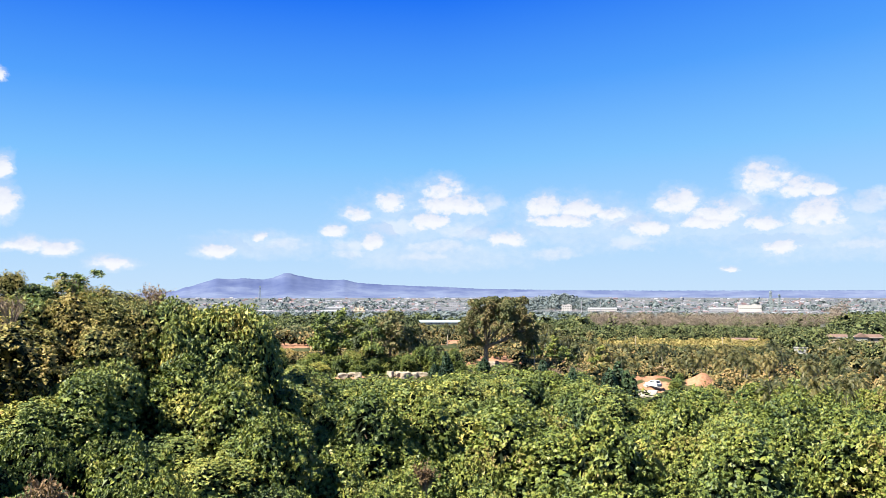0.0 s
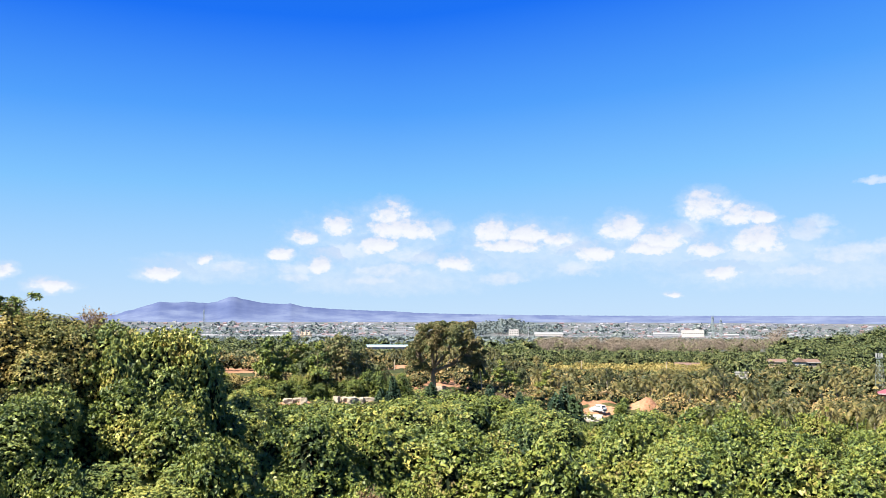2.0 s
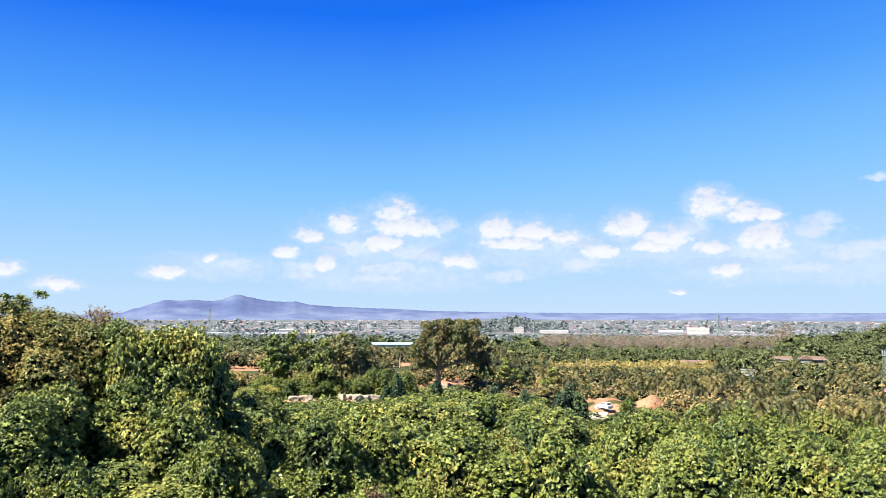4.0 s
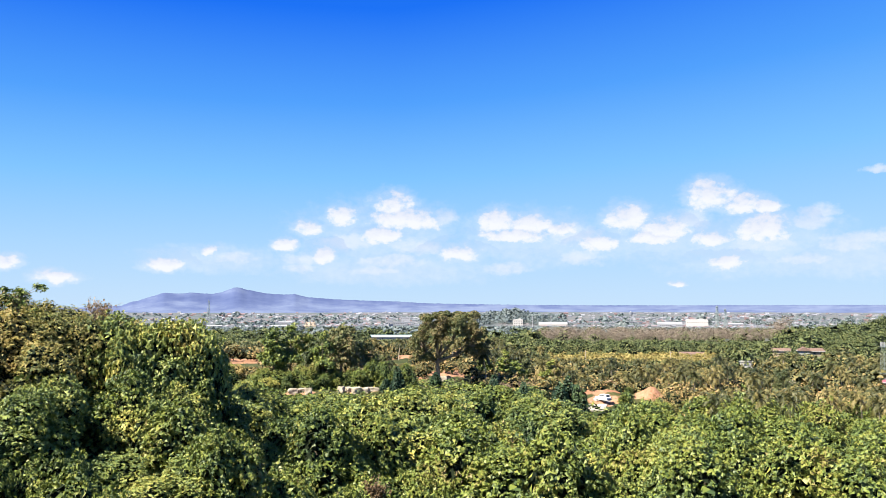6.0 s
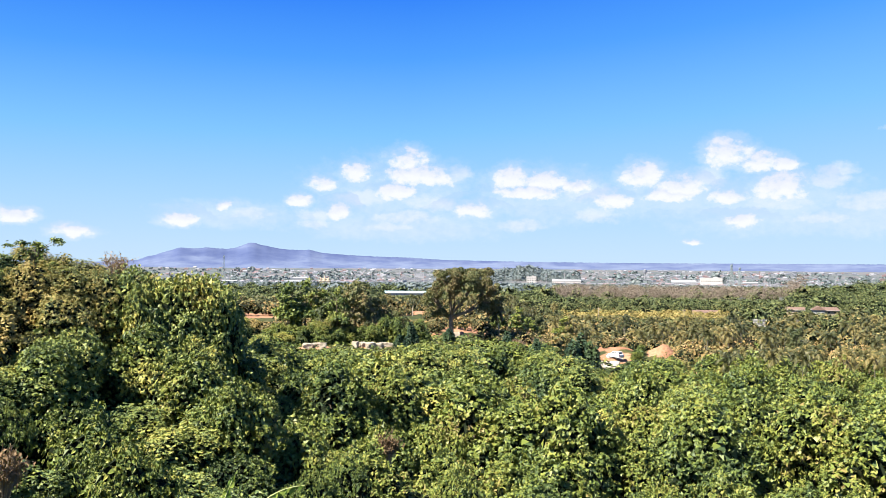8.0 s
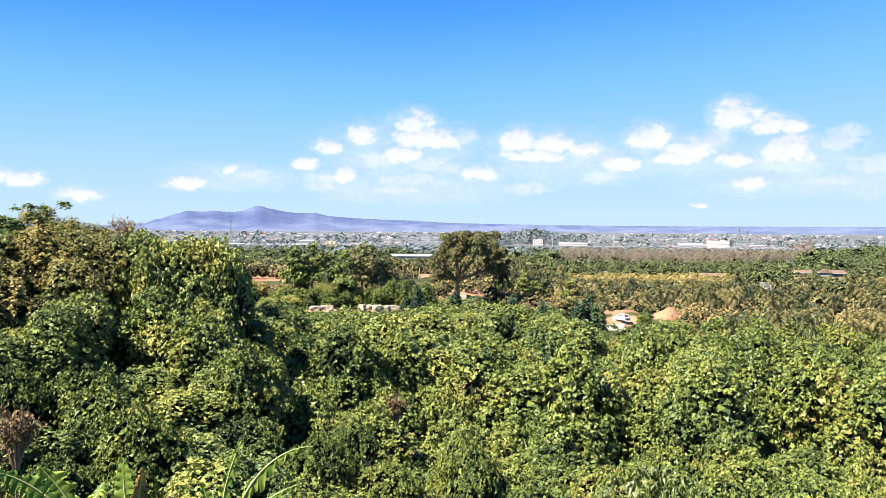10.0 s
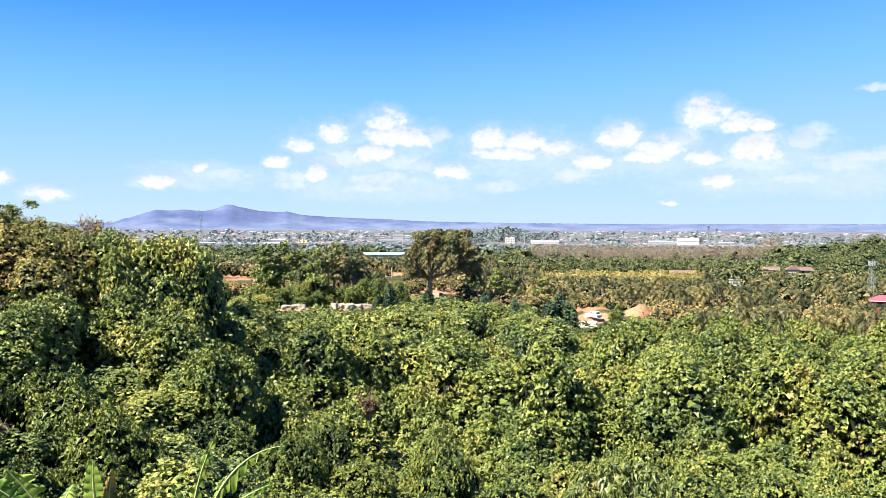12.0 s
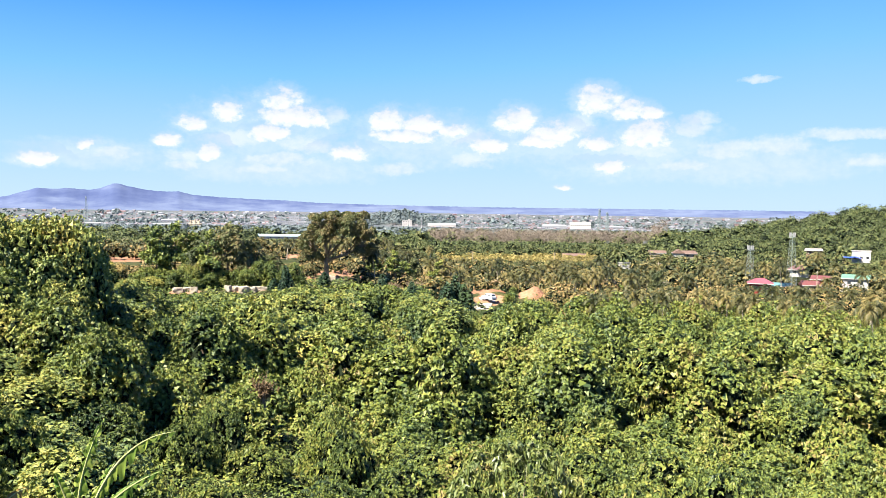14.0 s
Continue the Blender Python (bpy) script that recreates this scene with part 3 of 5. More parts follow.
# the tops of the trees in the gully stay under this line of sight: azimuth, elevation
LINE_AZ = (-40, -29, -24.59, -23.46, -22.4, -20.69, -19.1, -17.96, -16.41, -15.13, -13.77, -12.53, -11.34, -10.56, -10.09, -9.9, -8.2, -6.7, -0.2, 0.6, 4.2, 7.8, 10, 10.4, 10.9, 12.2, 12.45, 13.2, 14.4, 15, 16, 17.6, 18, 18.7, 19.3, 26, 31, 40)
LINE_EL = (0.6, 0.45, -0.14, 0, -0.05, 0.1, -0.13, -0.09, -0.29, -0.49, -0.63, -0.76, -1.05, -1.76, -3.03, -3.93, -4.8, -5.4, -5.45, -5.1, -4.9, -4.8, -5, -5, -6.3, -6.5, -6.6, -6.85, -6.25, -5.9, -5.75, -5.75, -6.4, -6.6, -5.5, -5.2, -5.3, -5.3)


def spread(count, near, far, gap, az_low=-33, az_high=42):
    """Places scattered at least a gap apart in a wedge of land."""
    got = []
    for _ in range(count):
        d = math.sqrt(rng.uniform(near ** 2, far ** 2))
        a = radians(rng.uniform(az_low, az_high))
        x, y = d * math.sin(a), d * math.cos(a)
        g = gap(d)
        if all((x - u) ** 2 + (y - v) ** 2 > g * g for u, v in got):
            got.append((x, y))
    return got


def plant(model, x, y, wide, tall, sink=0.2):
    m = pose(x, y, float(height(x, y)) - sink, 0, 0, rng.uniform(0, 360))
    if model in used:
        ob = copy_thing(model, m)
    else:
        used.add(model)
        ob = model
        ob.matrix_basis = m
    ob.scale = (wide, wide, tall)
    return ob


for x, y in spread(14000, 36, 222, lambda d: 3.3 + d * 0.021):
    d, az = math.hypot(x, y), math.degrees(math.atan2(x, y))
    if float(inside(np.array(x), np.array(y), BARE)) > 0.45:
        continue
    z = float(height(x, y))
    room = 60 + d * math.tan(radians(np.interp(az, LINE_AZ, LINE_EL))) - z
    on_rise = az < -9 and d > 70
    if az < -12.5 and d > 114:
        continue
    if -9.5 < az < 1.5 and d > 191:
        room = 60 + d * math.tan(radians(-4.35)) - z        # thicket behind the stones
    tall = min(room * rng.uniform(0.82, 0.99), rng.uniform(5.0, 9.0) if on_rise else rng.choice([rng.uniform(3.2, 6.0), rng.uniform(7.0, 11.5)]))
    if d < 78 and not on_rise:
        tall = min(tall, rng.uniform(3.4, 6.4))         # lower, closed scrub near the slope
    if tall < 2.0:
        continue
    top = math.degrees(math.atan2(z + tall - 60, d))
    if on_rise:
        gold = float(smooth(top, -4.8, -2.2) * (0.95 - 0.55 * smooth(az, -17, -13)))
        kind = "hill" if rng.uniform() < gold else "mid" if top < -5.5 and rng.uniform() < 0.5 else "deep"
    elif rng.uniform() < (0.3 if d < 66 else 0.6) - 0.3 * float(smooth(az, -18, -3)) - (0.3 if d < 90 else 0.0) * float(smooth(az, -18, -3)) - 0.25 * float(smooth(az, 8, 16)):
        kind = "deep"
    else:
        kind = "near" if d < 66 else "low" if tall < 6.2 else "mid" if d < 135 else "far"
    if on_rise:
        tall *= rng.uniform(0.78, 1.0)
    wide = rng.uniform(0.48, 0.78) if on_rise else min(1.1, (0.44 if d < 78 else 0.52) + tall / 16) * rng.uniform(0.72, 1.08)
    plant(models[kind][rng.integers(3)], x, y, wide, tall / TALL[kind])

# creeper-covered trees on the flank of the rise
for k in range(26):
    a, d = radians(rng.uniform(-24, -9.5)), rng.uniform(66, 100)
    x, y = d * math.sin(a), d * math.cos(a)
    line = 60 + d * math.tan(radians(np.interp(math.degrees(a), LINE_AZ, LINE_EL) - rng.uniform(3.4, 6.0)))
    tall = min(line - float(height(x, y)), 8.0)
    if tall > 2.5:
        kind = "mid" if rng.uniform() < 0.4 else "deep"
        plant(models[kind][rng.integers(3)], x, y, rng.uniform(0.55, 0.8), tall / TALL[kind])
# the crest of the rise
for az in np.arange(-31, -11.6, 1.15):
    for d in (84, 104):
        a = radians(az + rng.uniform(-0.4, 0.4) + (d > 90) * 0.6)
        x, y = d * math.sin(a), d * math.cos(a)
        tall = 60 + d * math.tan(radians(np.interp(math.degrees(a), LINE_AZ, LINE_EL) + rng.uniform(-0.5, 0.15))) - float(height(x, y))
        green = rng.uniform() < 0.15 + 0.7 * float(smooth(az, -17, -13.5))
        kind = "deep" if green else "hill"
        plant(models[kind][rng.integers(3)], x, y, rng.uniform(0.55, 0.82) if green else rng.uniform(0.4, 0.72), max(0.4, tall / TALL[kind]))


def blanket(x, y):
    """How high the creepers and shrubs lie over the ground: long soft mounds and small ones on them."""
    big = np.sin(x / 4.3 + 1.7 * np.sin(y / 6.1)) * np.sin(y / 5.2 + 1.3 * np.sin(x / 7.7 + 1))
    low = np.sin(x / 1.5 + 1.4 * np.sin(y / 2.1)) * np.sin(y / 1.7 + 1.2 * np.sin(x / 2.6))
    z = 1.1 + 0.5 * big + 0.3 * low
    d, az = np.hypot(x, y), np.degrees(np.arctan2(x, y))
    room = 60 + d * np.tan(np.radians(np.interp(az, LINE_AZ, LINE_EL) - 0.25)) - height(x, y)
    return np.maximum(np.minimum(z * smooth(d, 24, 40), room), 0.1)


def undergrowth():
    """Creepers and shrubs that close the ground between the trees."""
    k = 200000
    d = 30 * (230 / 30.0) ** rng.uniform(0, 1, k)
    a = np.radians(rng.uniform(-31, 40, k))
    x, y = d * np.sin(a), d * np.cos(a)
    ok = inside(x, y, BARE) < 0.5
    x, y, d = x[ok], y[ok], d[ok]
    h, step = blanket(x, y), 0.15
    out = unit(np.stack([(h - blanket(x + step, y)) / step, (h - blanket(x, y + step)) / step, np.ones(len(x))], -1))
    size = (0.05 + d[:, None] * 0.0023)
    p = np.stack([x, y, height(x, y) + h], -1) + rng.normal(0, 0.5, (len(x), 3)) * size
    v, f = leaves(p, out, size * 1.4, size, 0.1, 0.45, 0.7, small=True)
    tagged(mesh_object("undergrowth", v, f, LEAF), "dense low green creepers and shrubs under the trees", "undergrowth", kind="stuff")
    # near-black leaves below the creepers, so gaps show painted shade
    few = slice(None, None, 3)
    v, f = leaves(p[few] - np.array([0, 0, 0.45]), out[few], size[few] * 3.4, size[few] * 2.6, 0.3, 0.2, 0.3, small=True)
    tagged(mesh_object("undergrowth_stems", v, f, GAP_SHADE), "near-black leaves under the creepers, painted as shade", "stems", kind="stuff")


undergrowth()


# houses stand clear of trees: azimuth from, to, distance, the sight line that stays open in front of them
OPEN_VIEWS = [(29.3, 38.5, 322, -4.48), (21.5, 23.0, 458, -3.75), (24.3, 27.3, 530, -2.5), (18.0, 20.3, 620, -3.1), (31.8, 34.4, 392, -3.85), (34.6, 37.2, 460, -2.9), (11.5, 16.5, 236, -7.0), (10, 20.5, 500, -3.25),
              (-11, -8.2, 318, -3.75), (-2, 1.2, 300, -3.6), (2, 5, 245, -4.7), (-1.7, 1.8, 1085, -2.05), (-20, 24, 900, -2.0), (-14, 24, 2200, -1.2)]
HOUSE_GAPS = [(166, 281, 6, 5, 0), (175, 283, 4, 4, 0), (185, 281, 4, 4, 0), (202, 285, 8, 6, 0), (175, 429, 5, 4, 0), (240, 506, 15, 7, 0), (213, 614, 12, 7, 0), (216, 337, 6, 5, 0), (282, 390, 9, 6, 0), (288, 435, 6, 5, 0)]


def sight(az, d):
    """The highest elevation that a plant may reach."""
    az, d = np.asarray(az, float), np.asarray(d, float)
    cap = np.full(np.broadcast(az, d).shape, 5.0)
    for low, high, far, el in OPEN_VIEWS:
        cap = np.where((az > low) & (az < high) & (d < far), np.minimum(cap, el), cap)
    return cap


def woods(name, label, k, near, far, az_low, az_high, mat, size, per, keep, tall=1.0, slim=1.0):
    """Far woodland: k small crowns of a few big leaves each, joined."""
    d = near * (far / near) ** rng.uniform(0, 1, k)
    a = np.radians(rng.uniform(az_low, az_high, k))
    x, y = d * np.sin(a), d * np.cos(a)
    ok = keep(x, y, d, np.degrees(a)) & ((inside(x, y, BARE) < 0.4) | ((rng.uniform(0, 1, k) < 0.3) & (d > 246)) | (rng.uniform(0, 1, k) < 0.08)) & (inside(x, y, HOUSE_GAPS) < 0.5)
    x, y, d, a = x[ok], y[ok], d[ok], np.degrees(a[ok])
    r = size * np.clip(rng.lognormal(-0.12, 0.36, len(x)), 0.4, 1.9) * (1 + d / 3000)
    z = height(x, y)
    room = (60 + d * np.tan(np.radians(sight(a, d))) - z) / (1.4 * tall)
    r = np.minimum(r, room)
    ok = r > 0.5
    x, y, z, r = x[ok], y[ok], z[ok], r[ok]
    way = unit(rng.normal(0, 1, (len(x), per, 3)) + np.array([0, 0, 0.5]))
    way[..., 2] = np.abs(way[..., 2])
    centre = np.stack([x, y, z + r * 0.35 * tall], -1)
    p = centre[:, None] + way * r[:, None, None] * np.array([1, 1, tall]) * rng.uniform(0.72, 1.08, (len(x), per, 1))
    big = np.repeat(r * (1.8 if per >= 60 else 2.4) / math.sqrt(per), per)[:, None]
    v, f = leaves(p.reshape(-1, 3), way.reshape(-1, 3), big * 1.25 * slim, big / slim, 0.15, 0.4, 0.2, small=True)
    # near-black leaves inside each crown: painted shade for its gaps
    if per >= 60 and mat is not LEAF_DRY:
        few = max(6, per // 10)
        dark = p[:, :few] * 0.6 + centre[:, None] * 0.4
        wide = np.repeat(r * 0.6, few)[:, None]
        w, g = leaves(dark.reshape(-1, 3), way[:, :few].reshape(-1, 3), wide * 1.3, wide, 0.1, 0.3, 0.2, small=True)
        tagged(mesh_object(name + "_stems", w, g, GAP_SHADE), "near-black leaves inside the thicket, painted as shade", "stems", kind="stuff")
    return tagged(mesh_object(name, v, f, mat), label, "trees", kind="stuff")


woods("shrubs", "green and yellowish shrubs between coconut palms", 3000, 222, 330, -14, 44, LEAF_FAR, 2.2, 100, lambda x, y, d, a: d > 0)
woods("shrubs", "green and yellowish shrubs between coconut palms", 3600, 330, 580, -14, 44, LEAF_FAR, 2.7, 60, lambda x, y, d, a: inside(x, y, DRY) < 0.6)
woods("dry_scrub", "yellow-olive dry scrub on an open field", 2600, 440, 640, 8, 24, LEAF_SCRUB, 1.5, 40, lambda x, y, d, a: inside(x, y, DRY) > 0.3)
def open_wood(x, y, d, a):
    return (inside(x, y, DRY) < 0.6) & ~((a > 10) & (a < 24) & (d > 840) & (d < 1180)) & (np.sin(x / 90.0 + 2) * np.sin(y / 140.0) > -0.7)


woods("woodland", "mixed green woodland spreading over the plain", 1300, 430, 720, -20, 46, LEAF_BELT, 4.6, 260, open_wood, 0.85)
woods("woodland", "mixed green woodland spreading over the plain", 2700, 720, 1350, -20, 46, LEAF_BELT, 5.6, 130, open_wood, 0.75)
woods("hill_forest", "dense green forest on a rounded hill", 2100, 480, 1000, 25, 46, LEAF_BELT, 4.2, 230, lambda x, y, d, a: mound(x, y, 640, 640, 135, 210, 50) > 4, 1.1)
woods("bare_woods", "grey-brown leafless trees in a dry belt", 760, 840, 1180, 9.5, 24.5, LEAF_DRY, 4.8, 150, lambda x, y, d, a: np.sin(a * 1.7) * np.sin(d / 60.0) > -0.35, 1.9, 3.4)
woods("belt_trees", "dark green trees mixed into the dry belt", 260, 840, 1190, 9, 25, LEAF_BELT, 4.5, 80, lambda x, y, d, a: d > 0)
# far trees whose leaf colour carries the haze
woods("plain_trees", "low trees in hedges across the plain", 2600, 1180, 1950, -16, 42, LEAF_HAZE, 5.0, 30, lambda x, y, d, a: np.sin(x / 110.0) * np.sin(y / 75.0) > -0.35, 0.8)
woods("dark_hill_forest", "dark trees on a small hill in the plain", 800, 2280, 2700, 4, 11, LEAF_HAZE, 4.6, 50, lambda x, y, d, a: mound(x, y, 323, 2479, 70, 120, 27) > 2)
woods("town_trees", "scattered green trees between the far roofs, blue haze painted in", 2000, 1250, 3900, -20, 42, LEAF_HAZE, 5.0, 20, lambda x, y, d, a: np.sin(x / 130.0 + y / 260.0) * np.sin(y / 190.0) > -0.45, 0.7)


def palm_model():
    palm = tagged(new("coconut_palm"), "coconut palm with drooping yellow-green fronds", "palm tree", "coconut palms below the slope")
    lean = rng.uniform(-1.2, 1.2, 2)
    path = [(lean[0] * t * t, lean[1] * t * t, 8.0 * t) for t in (0, 0.25, 0.5, 0.75, 1)]
    part("trunk", tube(path, [0.24, 0.17, 0.15, 0.14, 0.16], 7), PALE_BARK, palm)
    made = []
    for j in range(17):
        a, rise = 2.399 * j, 1.3 - 1.75 * (j / 17.0)
        length = rng.uniform(3.4, 4.4)
        way = Vector((math.cos(a), math.sin(a), 0))
        side = Vector((-math.sin(a), math.cos(a), 0))
        spine = []
        p, tilt = Vector((lean[0], lean[1], 8.0)), rise
        for s in range(9):
            spine.append(p.copy())
            p = p + (way * math.cos(tilt) + Vector((0, 0, math.sin(tilt)))) * length / 8
            tilt -= 0.13 + 0.045 * s
        made.append(tube([spine[0], spine[3], spine[5], spine[8]], [0.06, 0.055, 0.05, 0.03], 3))
        for s in range(1, 8):
            for hand in (-1, 1):
                for half in (0, 0.5):
                    q = spine[s].lerp(spine[s + 1], half)
                    run = (spine[s + 1] - spine[s]).normalized()
                    reach = 0.95 * math.sin(math.pi * (s + half + 0.6) / 9.2) + 0.15
                    tip = q + side * hand * reach * 0.75 + run * reach * 0.55 - Vector((0, 0, reach * rng.uniform(0.2, 0.75)))
                    w = run * 0.115
                    made.append((np.array([q - w, q + w, tip + w * 0.4, tip - w * 0.4]), np.array([[0, 1, 2, 3]])))
    part("fronds", joined(made), LEAF_PALM, palm)
    return palm


palms = [palm_model() for _ in range(4)]
for x, y in spread(3200, 246, 470, lambda d: 7.5 + d * 0.012, 4.5, 42) + spread(400, 225, 330, lambda d: 7.0, -2, 8) + [(36.8, 257), (101.5, 282), (98.0, 285), (106, 281), (112, 290)]:
    d, az = math.hypot(x, y), math.degrees(math.atan2(x, y))
    if float(inside(np.array(x), np.array(y), BARE + DRY[:1] + HOUSE_GAPS)) > 0.42 or len(used) and d > 350 and rng.uniform() < 0.35:
        continue
    room = 60 + d * math.tan(radians(float(sight(az, d)))) - float(height(x, y))
    tall = min(room, rng.uniform(6.0, 10.5)) / 9.0
    if tall > 0.33:
        plant(palms[rng.integers(4)], x, y, rng.uniform(0.7, 1.0), tall)
# palms that stand among the trees at the far side of the gully
for x, y in spread(240, 165, 246, lambda d: 8.0, 14.5, 42):
    d, az = math.hypot(x, y), math.degrees(math.atan2(x, y))
    top = min(np.interp(az, LINE_AZ, LINE_EL) + rng.uniform(-0.1, 0.5), float(sight(az, d)))
    tall = (60 + d * math.tan(radians(top)) - float(height(x, y))) / 9.6
    if 0.35 < tall < 1.5 and not 15.2 < az < 19.2:
        plant(palms[rng.integers(4)], x, y, rng.uniform(0.65, 0.85), tall)


# ---------------------------------------------------------------- trees that stand out
def big_tree():
    """The spreading tree beside the dirt road: a forked dark trunk and a wide thin crown."""
    tree = tagged(new("spreading_tree"), "tall spreading tree with sparse olive-brown leaves over bare soil", "tree")
    made = [tube([(0, 0, -0.5), (0.1, 0, 2), (0.0, 0, 4.0), (0.3, 0, 5.6)], [0.85, 0.6, 0.52, 0.45], 9)]
    lobes = []
    for a, r, top, low in ((0.1, 8.0, 11.0, 4.4), (0.8, 5.5, 14.6, 5.4), (2.3, 5.0, 13.6, 5.2), (3.1, 7.2, 10.4, 4.0), (4.1, 5.2, 12.8, 5.4), (5.2, 6.0, 13.8, 5.5), (1.5, 1.0, 16.0, 5.6), (5.9, 8.6, 9.6, 4.9), (3.6, 4.0, 14.4, 5.5), (2.9, 6.4, 8.0, 3.8), (0.3, 5.0, 15.0, 5.5)):
        s, e = Vector((0.2, 0, low)), Vector((r * math.cos(a) + 2.6, r * math.sin(a), top))
        bend = s.lerp(e, 0.45) + Vector((0, 0, -0.7))
        made.append(tube([s, bend, s.lerp(e, 0.75), e], [0.36, 0.26, 0.17, 0.06], 6))
        for _ in range(9):
            c = e + Vector(rng.uniform(-3.0, 3.0, 3))
            c.z = min(c.z, 16.0)
            lobes.append((c.x, c.y, c.z, rng.uniform(0.8, 1.7)))
            made.append(tube([s.lerp(e, 0.7), (s.lerp(e, 0.8) + c) / 2, c], [0.13, 0.09, 0.03], 4))
    part("trunk", joined(made), BARK, tree, "dark forked trunk")
    p, o = lobes_surface(lobes, 19000)
    v1, f1 = leaves(p, o, 0.44, 0.28, 0.4, 0.8)
    p, o = lobes_surface(lobes, 2200, 0.6)
    v2, f2 = leaves(p, o, 0.9, 0.6, 0.4, 0.8)
    part("crown", (np.concatenate([v1, v2]), np.concatenate([f1, f2 + len(v1)])), LEAF_TREE, tree)
    tree.matrix_basis = pose(11.0, 224.6, float(height(11.0, 224.6)) - 0.2)


big_tree()

groves = [tree_model("round_crowned_tree", "round-crowned tree with dense olive leaves", 5.0, 12, 30, 5200, 0.48, 0.32, LEAF_TREE, small=True, low=0.02, trunk=0.2, group="trees beside the clearing") for _ in range(2)]
groves += [tree_model("slender_tree", "slender dark green tree with loose crown", 3.2, 12, 22, 3200, 0.48, 0.34, LEAF, small=True, low=0.0, trunk=0.14, group="trees beside the clearing") for _ in range(2)]
for kind, x, y, top, wide in ((0, -12.2, 201, 58.0, 1.15), (1, -8.0, 207, 55.0, 0.9), (2, -27, 198, 57.4, 1.1), (3, -23.5, 201, 57.6, 1.2), (2, -20.0, 203, 55.6, 1.2), (0, -17.5, 200, 54.5, 0.9), (1, -3.5, 214, 50.5, 0.8), (3, -16, 197, 55.8, 1.0),
                              (2, 25, 240, 48.6, 0.9), (3, 31, 243, 49.2, 1.0), (0, 37, 246, 47.6, 0.6), (3, 43, 240, 46.6, 1.1), (1, 118, 262, 44.0, 0.7), (3, 33, 236, 46.5, 1.0)):
    plant(groves[kind], x, y, wide, (top - float(height(x, y))) / 12.0)
for x in np.arange(-31, 3, 2.6):
    plant(models["far"][rng.integers(3)], x, 195.5 + rng.uniform(-1, 1.5), rng.uniform(0.42, 0.55), rng.uniform(0.42, 0.68))

for x, y, tall in ((58.6, 221.5, 2.2), (60.2, 224.5, 2.6), (57.6, 218.5, 2.0), (61.8, 228.5, 2.4), (46.5, 217.0, 3.0), (73.5, 220.0, 2.0), (75.0, 224.0, 2.4)):
    plant(models["far"][rng.integers(3)], x, y, rng.uniform(0.25, 0.4), tall / 9.0)

snags = [draped_model("vine_draped_snag", "dead trunk hung with a curtain of green vines, shade painted in", 2.4, 6.5, 5, 3600, 0.34, 0.25, LEAF_SNAG, 0.3, "vine-hung snags", True, 0.8) for _ in range(2)]
# azimuth, distance, elevation of the top, width
for az, d, el, wide in ((0.2, 186, -3.85, 0.75), (-0.6, 188, -4.6, 0.6), (2.7, 196, -4.2, 0.8), (6.5, 200, -4.4, 0.9), (11.3, 206, -4.55, 1.3), (10.8, 203, -4.9, 1.1), (11.8, 205, -5.0, 1.1), (8.4, 190, -4.9, 0.9)):
    x, y = d * math.sin(radians(az)), d * math.cos(radians(az))
    tall = 60 + d * math.tan(radians(el)) - float(height(x, y))
    plant(snags[int(d) % 2], x, y, wide, max(0.4, tall / 6.5))


def skyline_plant():
    """The open, broad-leaved plant that rises over the trees on the rise."""
    tree = tagged(new("cassava_shrub"), "thin-stemmed shrub with spread hand-like green leaves above the hill", "shrub")
    made, points, outs = [], [], []
    for a, r, top in ((0.0, 0.5, 9.7), (0.6, 2.0, 10.5), (2.7, 1.6, 10.1), (3.4, 2.4, 9.8), (1.8, 0.6, 10.0), (5.9, 2.6, 10.2)):
        e = Vector((r * math.cos(a), 0.6 * r * math.sin(a), top))
        made.append(tube([(0, 0, 0), (0.05, 0, 5), (e.x * 0.15, e.y * 0.15, 9.2), e], [0.10, 0.08, 0.05, 0.025], 5))
        for _ in range(60):
            way = Vector(rng.normal(0, 1, 3) * (1, 1, 0.35)).normalized()
            points.append(e + way * rng.uniform(0.15, 0.6)), outs.append(way)
        for _ in range(50):
            way = Vector(rng.normal(0, 1, 3)).normalized()
            points.append(Vector((e.x * 0.3, e.y * 0.3, rng.uniform(7.6, 9.6))) + way * rng.uniform(0.2, 0.8)), outs.append(way)
    part("stem", joined(made), BARK, tree)
    part("foliage", leaves(np.array(points), np.array(outs), 0.42, 0.18, 0.6, 0.3), LEAF, tree)
    tree.matrix_basis = pose(-34.5, 82.0, float(height(-34.5, 82.0)))
    tree.scale[2] = (61.9 - float(height(-34.5, 82.0))) / 10.4


skyline_plant()

# the near shrub with long pale leaves
mango = tagged(new("mango_tree"), "young mango tree with long drooping yellow-green leaves", "tree")
part("trunk", stem(5.0, 0.12, 5, 1.2), BARK, mango)
p, o = lobes_surface([(0, 0, 6.2, 1.0), (0.9, 0.3, 6.2, 0.8), (-0.9, 0.2, 6.1, 0.8), (0.3, -0.8, 5.8, 0.8), (-1.6, 0.2, 5.5, 0.7), (1.7, 0.1, 5.5, 0.7), (0.1, 0.8, 6.0, 0.8)], 150)
part("crown", sprays(p, o, 13, 0.20, 0.33, 0.085, droop=1.1), LEAF_MANGO, mango)
mango.matrix_basis = pose(8.2, 29.6, float(height(8.2, 29.6)))
mango.scale = (1, 1, (51.55 - float(height(8.2, 29.6))) / 7.0)


# ---------------------------------------------------------------- banana plants on the slope
RIB = plain("banana_rib", (0.30, 0.34, 0.12), (0.42, 0.42, 0.18), 4.0, 0.5)
